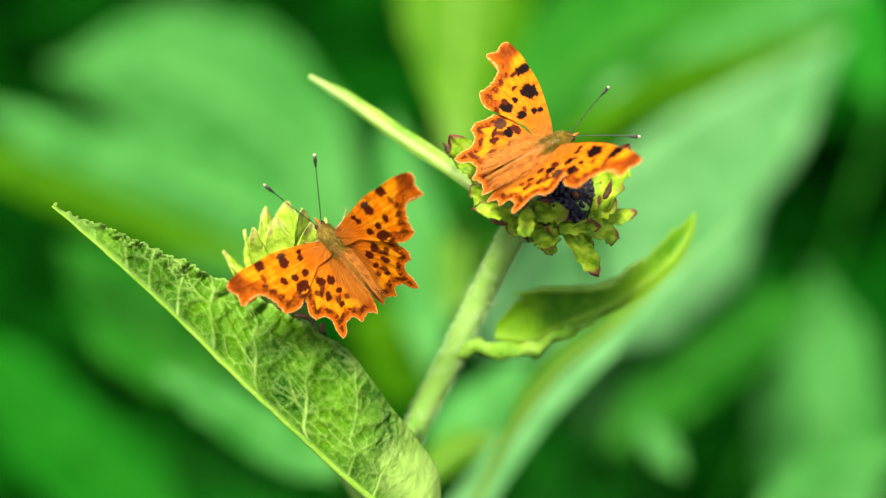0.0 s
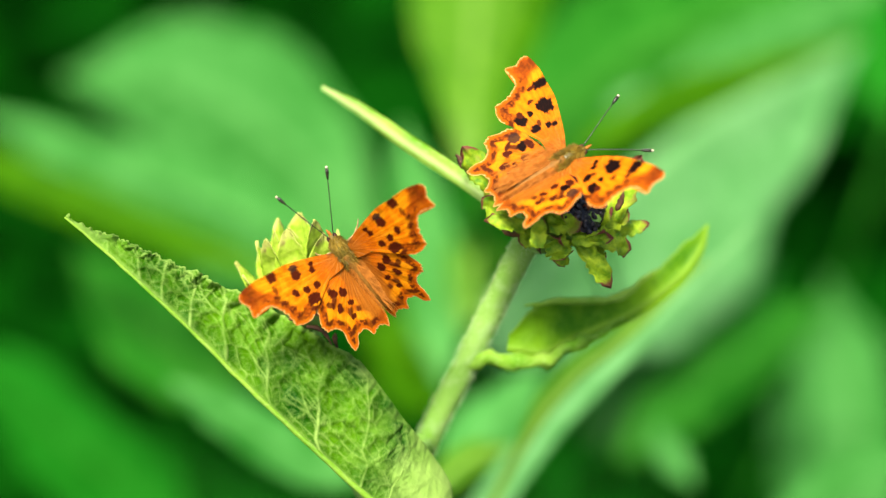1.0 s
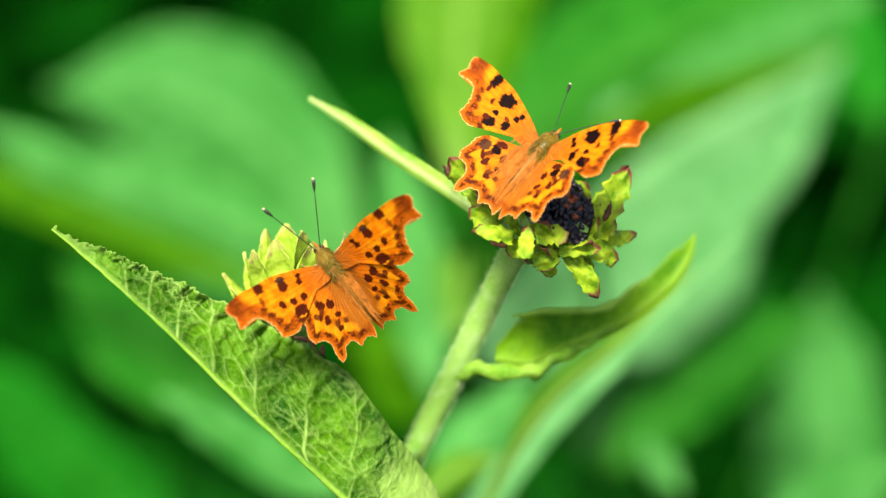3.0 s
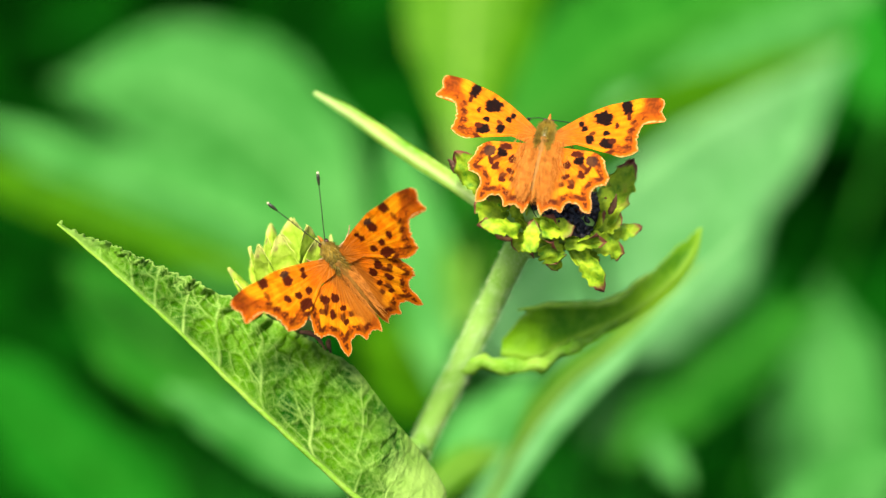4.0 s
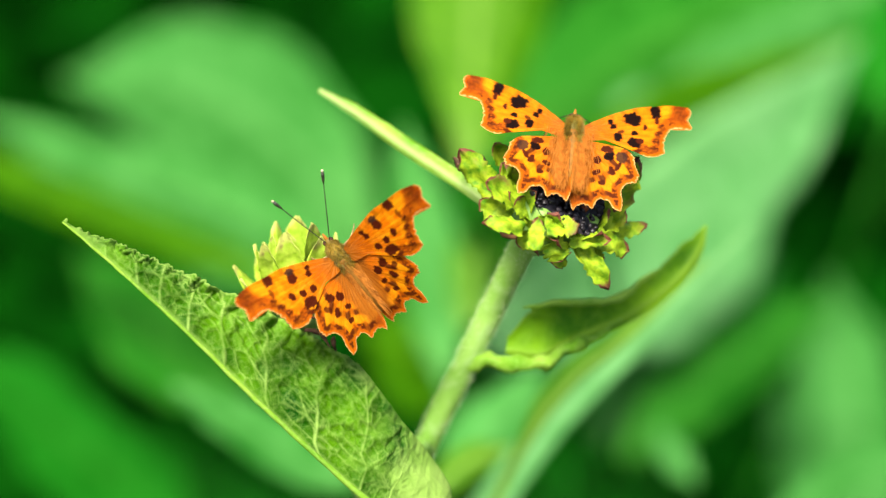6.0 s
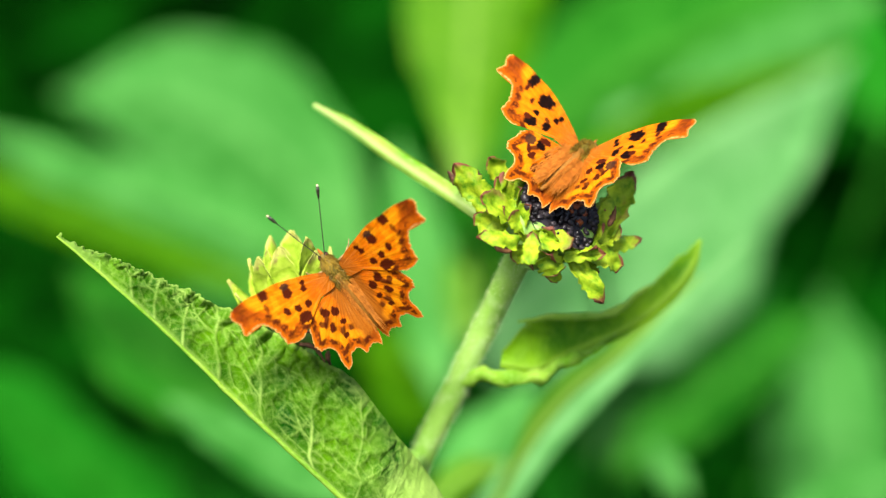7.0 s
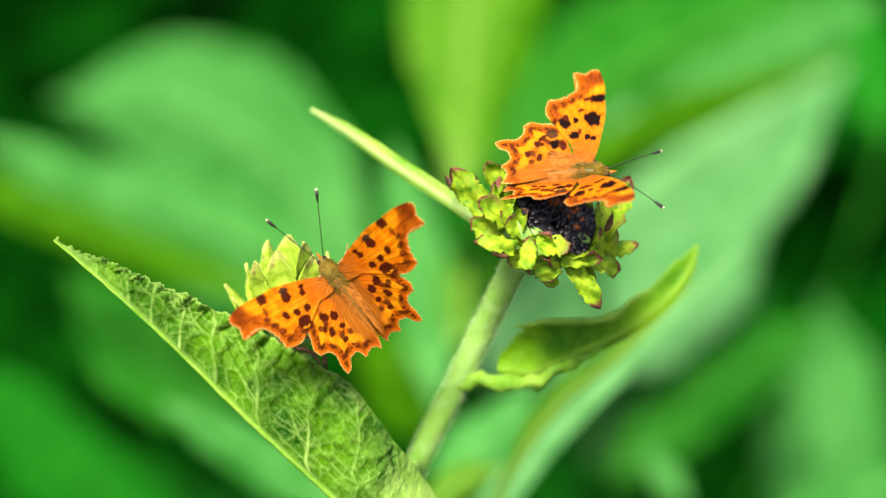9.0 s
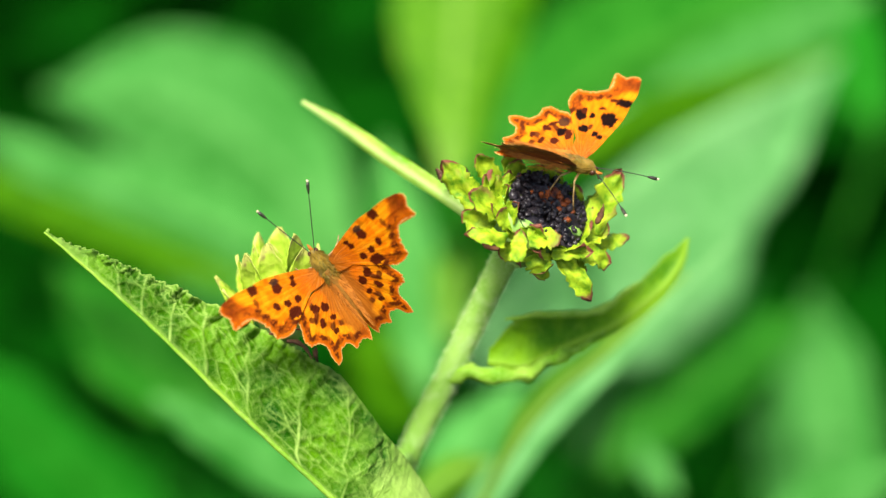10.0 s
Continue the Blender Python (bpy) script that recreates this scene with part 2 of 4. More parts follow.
def tube_mesh(name, points, radii, mat, origin, sides=10, knobs=0.0):
    v, f = tube(points, radii, sides)
    v = [q + Vector((noise.noise(q * 300), noise.noise(q * 300 + Vector((9, 0, 0))), noise.noise(q * 300 + Vector((0, 9, 0))))) * knobs - origin for q in v]
    return mesh_of(name, v, f, [mat])


def blob(name, c, r, mat, rings=10, sides=14, turn=None, rough=0.0):
    """A rounded body: an ellipsoid, dented by noise."""
    verts, faces = [], []
    for i in range(rings + 1):
        a = math.pi * i / rings
        for k in range(sides):
            b = 2 * math.pi * k / sides
            d = Vector((math.sin(a) * math.cos(b), -math.cos(a), math.sin(a) * math.sin(b)))
            d *= 1 + rough * noise.noise(d * 2.3 + Vector(c) * 900)
            d = Vector((d.x * r[0], d.y * r[1], d.z * r[2]))
            verts.append(Vector(c) + (turn @ d if turn else d))
    for i in range(rings):
        for k in range(sides):
            faces.append((i * sides + k, i * sides + (k + 1) % sides, (i + 1) * sides + (k + 1) % sides, (i + 1) * sides + k))
    return mesh_of(name, verts, faces, [mat])


def leaf_mesh(name, spine, side_a, side_b, wide_a, wide_b, mat, origin, n=60, m=12, ribs=9, ripple=0.0, sag=0.0, slant=0.35, crimp=0.0, seed=0, rib=0.5, frilly=0.06, pale_edge=0.0, pale_foot=0.6):
    """A leaf along a spine. side_a and side_b: the ways (foot, tip) in which its two halves spread; wide_a and wide_b: their
    widths from foot to tip, metres; ripple: waves of the blade; sag: how far the halves arch; crimp: fine frills at the edge."""
    line = spline(spine, n)
    verts, faces, vein = [], [], []

    def smooth(lo, hi, x):
        x = min(1.0, max(0.0, (x - lo) / (hi - lo)))
        return x * x * (3 - 2 * x)

    def width(w, s):
        f = s * (len(w) - 1)
        k = min(int(f), len(w) - 2)
        h = f - k
        h = h * h * (3 - 2 * h) * 0.5 + h * 0.5
        return w[k] * (1 - h) + w[k + 1] * h

    for i, p in enumerate(line):
        s = i / n
        t = (line[min(i + 1, n)] - line[max(i - 1, 0)]).normalized()
        for j in range(-m, m + 1):
            v = j / m
            pair = side_a if v < 0 else side_b
            d = pair[0].lerp(pair[1], s)
            d = (d - t * d.dot(t)).normalized()
            nrm = t.cross(d).normalized() * (1 if v < 0 else -1)
            w = width(wide_a if v < 0 else wide_b, s)
            q = abs(v)
            wob = noise.noise(Vector((s * 9 + seed, v * 1.7, seed * 3.1)))
            frill = noise.noise(Vector((s * 34 + seed, v * 2.0, 4.4))) + 0.6 * noise.noise(Vector((s * 80, v * 3.0, 8.4 + seed)))
            edge = 1 + (frilly * noise.noise(Vector((s * 22, seed + (5 if v < 0 else 0), 0))) + 0.5 * frilly * noise.noise(Vector((s * 60, seed, 7)))) * smooth(0.3, 0.9, q) * min(1.0, 2.2 * s * s)
            bent = 0.16 * noise.noise(Vector((s * 11 + seed, q * 4, 2.0))) + (0.3 if v < 0 else 0)
            phase = (s * ribs - q * slant * 3 + bent) % 1.0
            r = max(0.0, 1 - abs(phase - 0.5) * 2 / (0.17 * (1.2 - q)))
            fork = (s * ribs + (q - 0.4) * 1.5 + bent * 1.6) % 1.0
            r = max(r, 0.5 * max(0.0, 1 - abs(fork - 0.5) * 2 / 0.10) * (q > 0.4))
            r = r * (1 - 0.6 * q ** 3) * (1 if 0.02 < s < 0.97 else 0) * 0.8
            mid = max(0.0, 1 - q * w / 0.0011)
            vein.append(min(1.0, max(r * rib * 1.7, mid, pale_foot * max(0.0, 1 - s / 0.26), pale_edge * min(1.0, max(0.0, (q - 0.86) / 0.1)))))
            quilt = -math.cos(phase * 2 * math.pi) * 0.10 * min(q * 3, 1) * (1 - q)
            lift = sag * q * q * w + ripple * min(1.0, 0.2 + 2 * s * s) * wob * q * w + crimp * (0.04 + 9.0 * s ** 3 * (1 - s)) * frill * q * q * w + (quilt * (0.12 if w else 0)) * w + r * 0.02 * w
            verts.append(p + d * (w * q * edge) + nrm * lift - origin)
    row = 2 * m + 1
    for i in range(n):
        for j in range(2 * m):
            a = i * row + j
            faces.append((a, a + 1, a + row + 1, a + row))
    return mesh_of(name, verts, faces, [mat], values={"vein": ("FLOAT", vein)})


def add_leaf(parent, mat, spine, side_a, side_b, wide_a, wide_b, thick=0.0005, label="", **more):
    me = leaf_mesh("leaf", spine, side_a, side_b, wide_a, wide_b, mat, parent.location, **more)
    ob = hang("leaf", me, parent, label)
    sol = ob.modifiers.new("thickness", "SOLIDIFY")
    sol.thickness, sol.offset = thick, 0.0
    return ob


# ---- ground
def ground():
    verts, faces, n = [], [], 60
    span = [math.copysign(abs(f) ** 3 * 400, f) for f in np.linspace(-1, 1, n + 1)]
    for y in span:
        for x in span:
            near = max(0.0, 1 - math.hypot(x, y) / 6)
            verts.append((x, y, 0.04 * near * noise.noise(Vector((x * 2, y * 2, 0)))))
    for j in range(n):
        for i in range(n):
            a = j * (n + 1) + i
            faces.append((a, a + 1, a + n + 2, a + n + 1))
    tagged(hang("ground", mesh_of("ground", verts, faces, [SOIL])), "dark bare garden soil under the plants", "soil", kind="structure")


ground()


# ---- the flowering plant on which the butterflies sit
AXIS = way(0.50, 0.53, -0.68)          # the way the open head faces
DISC_AT = at(986, 323, 0)


def bract_mesh(length, wide, curl, cup, seed, mat, blunt=False, ragged=1.0):
    """One scale of a flower head: foot at the origin, along +y, outer face +z."""
    rows, cols = 18, 5
    verts, faces, tip = [], [], []
    for layer in (1, -1):
        for i in range(rows + 1):
            s = i / rows
            w = wide * (0.80 + 1.15 * s) * (1 - s) ** 0.85 * 0.5 + wide * 0.02
            if blunt:
                w = wide * (0.72 + 0.62 * s) * (1 - s ** 2.6) ** 0.8 * 0.5 + wide * 0.02
            bend = curl * s ** 1.8
            y = length * (s - 0.32 * abs(curl) * s ** 3)
            z = length * bend * 0.45
            for j in range(-cols, cols + 1):
                v = j / cols
                wob = noise.noise(Vector((s * 3.1 + seed, v * 1.4, seed * 2.7))) * length * 0.11 * ragged
                jag = 1 + ragged * 0.42 * noise.noise(Vector((s * 8, seed, 3.0 if v < 0 else 9.0))) + ragged * 0.25 * noise.noise(Vector((s * 19, seed, 5.0 if v < 0 else 2.0)))
                verts.append(Vector((w * v * jag, y, z - cup * w * v * v + wob + layer * wide * 0.022 * (1 - 0.7 * abs(v)))))
                tip.append(s + (0.34 * max(0.0, abs(v) - 0.5) if blunt else 0.12 * abs(v)))
    row, half = 2 * cols + 1, (rows + 1) * (2 * cols + 1)
    for i in range(rows):
        for j in range(2 * cols):
            a = i * row + j
            faces.append((a, a + 1, a + row + 1, a + row))
            b = a + half
            faces.append((b, b + row, b + row + 1, b + 1))
    for i in range(rows):
        for j, flip in ((0, 0), (row - 1, 1)):
            a = i * row + j
            f = (a, a + row, a + row + half, a + half)
            faces.append(f[::-1] if flip else f)
    top = rows * row
    for j in range(row - 1):
        faces.append((top + j, top + j + 1, top + j + 1 + half, top + j + half))
        faces.append((j, j + half, j + 1 + half, j + 1))
    return mesh_of("bract", verts, faces, [mat], values={"tip": ("FLOAT", tip)})


def flower_head(parent, place, axis, name, label, profile, rings, seed, mat, ragged=1.0):
    """A head of overlapping bracts round a cup. profile: (radius, height) in E; rings: radius, height, lean out, length, width, curl, count."""
    q = axis.to_track_quat("Z", "Y").to_matrix().to_4x4()
    m = Matrix.Translation(place - parent.location) @ q
    verts, faces, sides = [], [], 28
    for r, h in profile:
        for k in range(sides):
            a = 2 * math.pi * k / sides
            wob = 1 + 0.05 * noise.noise(Vector((math.cos(a) * 2, math.sin(a) * 2, h * 0.05 + seed)))
            verts.append((r * E * math.cos(a) * wob, r * E * math.sin(a) * wob, h * E))
    for i in range(len(profile) - 1):
        for k in range(sides):
            faces.append((i * sides + k, i * sides + (k + 1) % sides, (i + 1) * sides + (k + 1) % sides, (i + 1) * sides + k))
    faces.append(tuple(range(sides))[::-1])
    faces.append(tuple((len(profile) - 1) * sides + k for k in range(sides)))
    cup = hang(name, mesh_of(name, verts, faces, [STEM]), parent, label, m)
    rng = random.Random(seed)
    for ring, (r, h, lean, length, wide, curl, count) in enumerate(rings):
        kinds = [bract_mesh(length * E, wide * E, curl * c, 0.22, seed + ring * 5 + i, mat, False, ragged) for i, c in enumerate((0.7, 1.0, 1.35))]
        for k in range(count):
            a = 360.0 * (k + 0.5 * (ring % 2)) / count + rng.uniform(-7, 7)
            out = pose(0, 0, 0, 0, 0, a) @ pose(r * E, 0, h * E) @ pose(0, 0, 0, 0, 0, -90) @ pose(0, 0, 0, 90 - lean + rng.uniform(-12, 12), rng.uniform(-14, 14), 0) 
            size = rng.uniform(0.82, 1.15)
            hang("bract", kinds[rng.randrange(3)], cup, "", out @ Matrix.Diagonal((size, size, size, 1)))
    return cup


def withered_disc(cup, radius):
    """The dark, shrivelled centre: a low mound of shrunken florets and a few rust-red ones."""
    rng = random.Random(8)
    for name, mat, count, reach, label in (("disc", DISC, 210, 1.0, "blackish shrivelled flower disc"), ("withered_florets", DISC_RUST, 26, 0.55, "rust-red withered florets")):
        verts, faces = [], []
        if name == "disc":
            sides = 26
            for i in range(8):
                r = radius * (1 - i / 7.0)
                for k in range(sides):
                    a = 2 * math.pi * k / sides
                    p = Vector((r * math.cos(a), r * math.sin(a), 0))
                    verts.append(p + Vector((0, 0, -6 * E + 12 * E * (1 - (r / radius) ** 2) + 18 * E * noise.noise(p * 300))))
            for i in range(7):
                for k in range(sides):
                    faces.append((i * sides + k, i * sides + (k + 1) % sides, (i + 1) * sides + (k + 1) % sides, (i + 1) * sides + k))
        for _ in range(count):
            r, a = radius * reach * math.sqrt(rng.random()), rng.uniform(0, 2 * math.pi)
            if name != "disc":
                a = rng.gauss(0.4, 0.9)
            foot = Vector((r * math.cos(a), r * math.sin(a), -2 * E + 8 * E * (1 - (r / radius) ** 2)))
            lean = Vector((rng.gauss(0, 1.1), rng.gauss(0, 1.1), 1)).normalized()
            tall, thick = rng.uniform(4, 15) * E, rng.uniform(3.0, 8.0) * E
            x = lean.orthogonal().normalized()
            y = lean.cross(x)
            b = len(verts)
            for h, w in ((0, 1), (0.55, 1.15), (1, 0.35)):
                for k in range(5):
                    g = 2 * math.pi * k / 5
                    verts.append(foot + lean * (tall * h) + (x * math.cos(g) + y * math.sin(g)) * thick * w * rng.uniform(0.75, 1.2))
            for i in range(2):
                for k in range(5):
                    faces.append((b + i * 5 + k, b + i * 5 + (k + 1) % 5, b + i * 5 + 5 + (k + 1) % 5, b + i * 5 + 5 + k))
            faces.append(tuple(b + 10 + k for k in range(5)))
        hang(name, mesh_of(name, verts, faces, [mat]), cup, label)


plant = root("flowering_plant", at(690, 900, 16) * 1.0, "tall felted green plant with a withered flower head", "plant")
FOOT = Vector((plant.location.x - 0.05, plant.location.y + 0.06, 0.0))
plant.location = FOOT
main = spline([FOOT, (FOOT.x + 0.0, FOOT.y - 0.01, 0.5), (FOOT.x + 0.02, FOOT.y - 0.03, 0.95), at(676, 930, 36), at(733, 765, 33), at(795, 640, 29), at(857, 515, 22), at(908, 412, 11), at(922, 396, 9)], 70)
hang("stem", tube_mesh("stem", main, [0.0060 - 0.0031 * min(1.0, i / 36) + 0.0004 * max(0, i - 50) / 20 for i in range(66)] + [0.0031, 0.0034, 0.0039, 0.0045, 0.0050], STEM, FOOT, 16, 0.0004), plant, "pale green hairy ribbed stem")



def stem_hairs(line, radius, count, seed):
    """Fine pale hairs standing off a stem, past counting."""
    rng = random.Random(seed)
    verts, faces = [], []
    for _ in range(count):
        k = rng.randrange(1, len(line) - 1)
        t = (line[k + 1] - line[k - 1]).normalized()
        x = t.orthogonal().normalized()
        a = rng.uniform(0, 2 * math.pi)
        d = x * math.cos(a) + t.cross(x) * math.sin(a)
        p = line[k].lerp(line[k + 1], rng.random()) + d * radius * 0.96 - FOOT
        side = t.cross(d) * 0.00004
        tip = p + d * rng.uniform(0.0005, 0.0013) + t * rng.gauss(0, 0.0003)
        b = len(verts)
        verts += [p + side, p - side, p + t * 0.00006, tip]
        faces += [(b, b + 1, b + 3), (b + 1, b + 2, b + 3), (b + 2, b, b + 3)]
    return mesh_of("stem_hair", verts, faces, [HAIR], smooth=False)


tagged(hang("stem_hair", stem_hairs(main[30:66], 0.0030, 2600, 17), plant, "fine pale stem hairs"), kind="stuff")

head = flower_head(plant, DISC_AT, AXIS, "flower_head", "withered flower head in layers of green bracts",
                   [(22, -128), (42, -112), (64, -86), (76, -52), (78, -22), (74, -6), (60, -4)],
                   [(74, -24, 22, 46, 50, 0.25, 11), (70, -52, 48, 62, 60, 0.3, 11)], 3, BRACT)
withered_disc(head, 78 * E)


# the large bracts of the open head: foot and tip by bearing, width in E, the way the face leans (across, up) and its curl
BRACTS = [
    ((861, 322, -0.9), (794, 236, -0.5), 51, -0.3, 0.3, 0.15), ((910, 335, -1.9), (830, 300, -5.2), 56, -0.2, 0.5, 0.2),
    ((910, 317, 2.1), (865, 260, 1.1), 41, -0.2, 0.4, 0.2), ((923, 302, 0.7), (911, 256, -0.3), 31, 0.5, 0.1, 0.1),
    ((910, 384, -6.8), (839, 363, -10.5), 37, 0, 0.5, -0.15), ((929, 419, -12.8), (936, 362, -10.0), 30, -0.2, -0.3, 0.12),
    ((928, 364, -3.6), (890, 320, -4.1), 37, -0.1, 0.4, 0.3), ((947, 379, -8.4), (1009, 387, -5.5), 45, 0.1, 0.6, 0.3),
    ((990, 405, -5.6), (1062, 405, -0.6), 28, 0.1, 0.5, 0.1), ((959, 405, -6.3), (979, 444, -5.5), 51, 0, -0.2, -0.2),
    ((1002, 405, -1.9), (1070, 494, -1.8), 42, 0.2, 0.1, -0.2), ((1036, 400, 0.3), (1099, 421, 4.5), 47, 0.3, 0.3, -0.1),
    ((1051, 389, 3.7), (1124, 378, 10.4), 39, 0.2, 0.5, 0.1), ((1044, 384, 3.6), (1095, 356, 6.1), 45, -0.2, 0.4, 0.3),
    ((1059, 364, 3.2), (1113, 261, 10.6), 52, 0.1, 0.4, 0.1), ((1044, 333, 10.6), (1085, 297, 13.0), 33, -0.3, 0.3, 0.2),
    ((894, 281, 7.4), (853, 224, 6.4), 39, -0.2, 0.3, 0.2), ((925, 271, 8.7), (910, 222, 8.7), 36, 0, 0.3, 0.2),
    ((861, 302, 3.3), (822, 266, 3.3), 33, -0.3, 0.3, 0.2), ((884, 364, -2.0), (832, 328, -1.7), 45, -0.3, -0.1, 0.1),
    ((925, 395, -3.5), (894, 405, -3.9), 39, -0.2, -0.4, 0.1), ((977, 431, -1.8), (966, 451, -1.6), 33, 0, -0.4, 0.1),
    ((1023, 415, 2.7), (1044, 444, 4.1), 39, 0.1, -0.4, 0.1),
]
for i, (foot, tip, wide, lean_a, lean_u, curl) in enumerate(BRACTS):
    p, q = at(*foot), at(*tip)
    y = (q - p).normalized()
    z = way(lean_a, lean_u, -1.0)
    z = (z - y * z.dot(y)).normalized()
    turn = Matrix((y.cross(z), y, z)).transposed().to_4x4()
    me = bract_mesh((q - p).length * 1.06, wide * E, curl * 2.0, -0.30 if i % 3 else 0.35, 40 + 3 * i, BRACT, True, 1.1)
    hang("bract", me, head, "", head.matrix_basis.inverted() @ Matrix.Translation(p - FOOT) @ turn)


def shrivelled(parent, name, spots, seed):
    """Dried, curled scraps of bract: thin brown horns at bearings (across, down, deep), each with its way and length in E."""
    for i, (a, d, deep, right, up, away, length) in enumerate(spots):
        foot, run = at(a, d, deep) - FOOT, way(right, up, away)
        side = run.orthogonal().normalized()
        pts = spline([foot, foot + run * length * 0.5 * E + side * length * 0.12 * E, foot + run * length * E - side * length * 0.1 * E], 10)
        rad = [(5.5 * math.sin(math.pi * (0.12 + 0.84 * k / 10)) + 0.8 * math.sin(k * 2.1 + i)) * E for k in range(11)]
        me = tube_mesh(name, pts, rad, DRY, Vector((0, 0, 0)), 8, 0.0005)
        ob = hang(name, me, parent, "curled dry brown scrap")
        ob.matrix_basis = parent.matrix_basis.inverted()


shrivelled(head, "dry_bract", [(812, 292, 6, -0.5, 0.8, 0.1, 34), (798, 276, 8, -0.4, 0.8, 0.2, 26), (836, 276, 10, 0.1, 1, 0.1, 26), (905, 398, 2, -0.9, 0.5, -0.3, 66), (880, 392, 3, 0.8, -0.3, -0.3, 40),
                             (1066, 352, 0, 0.4, 0.9, -0.2, 40), (930, 400, 0, 0.1, -1, -0.2, 30)], 1)

bud_at = at(506, 452, 9)
bud_axis = way(-0.10, 0.94, -0.28)
bud = flower_head(plant, bud_at, bud_axis, "flower_bud", "closed flower bud in pale green bracts",
                  [(18, -120), (38, -95), (56, -60), (58, -20), (44, 8), (20, 20)],
                  [(32, 0, 5, 88, 54, 0.05, 6), (48, -24, 16, 100, 62, 0.10, 9), (58, -58, 30, 90, 64, 0.15, 10)], 12, BRACT_FRESH, 0.4)
shrivelled(bud, "dry_bract", [(490, 548, 4, 0.9, 0.2, -0.2, 60), (520, 556, 4, 0.8, -0.5, 0, 60), (574, 570, 5, 0.05, -1, 0, 28)], 2)
branch = spline([bud_at - bud_axis * 116 * E, at(548, 640, 22), at(590, 770, 30), at(670, 935, 36)], 24)
hang("side_stem", tube_mesh("side_stem", branch, 0.0028, STEM, FOOT, 12, 0.0003), plant)

# the long leaf folded along its midrib, its lower face to the light
def vein_tree(rng, length, wide):
    """Side veins of one half of a leaf, as straight pieces (from, to, weight), u along the midrib from the foot and v outward, in E."""
    pieces = []

    def grow(u, v, turn, bend, step, count, weight, deep):
        for k in range(count):
            a = turn + bend * k + rng.gauss(0, 0.20)
            u2, v2 = u + step * math.cos(a), v + step * math.sin(a)
            if v2 < 0 or v2 > wide(u2 / length) * 1.02 or u2 > length:
                return
            pieces.append(((u, v), (u2, v2), weight * (1 - 0.45 * k / count)))
            u, v = u2, v2
            if deep and k > 0:
                for side in ((1, -1) if k % 2 else (-1,)):
                    grow(u, v, a + side * rng.uniform(0.6, 1.0), -side * 0.12, step * 0.7, 4, weight * 0.62, deep - 1)

    u = 30.0
    while u < length - 60:
        grow(u, 0.0, rng.uniform(0.72, 1.02), 0.05, 24.0, 9, 1.0, 1)
        u += rng.uniform(58, 112) * (1 - 0.35 * u / length)
    return pieces


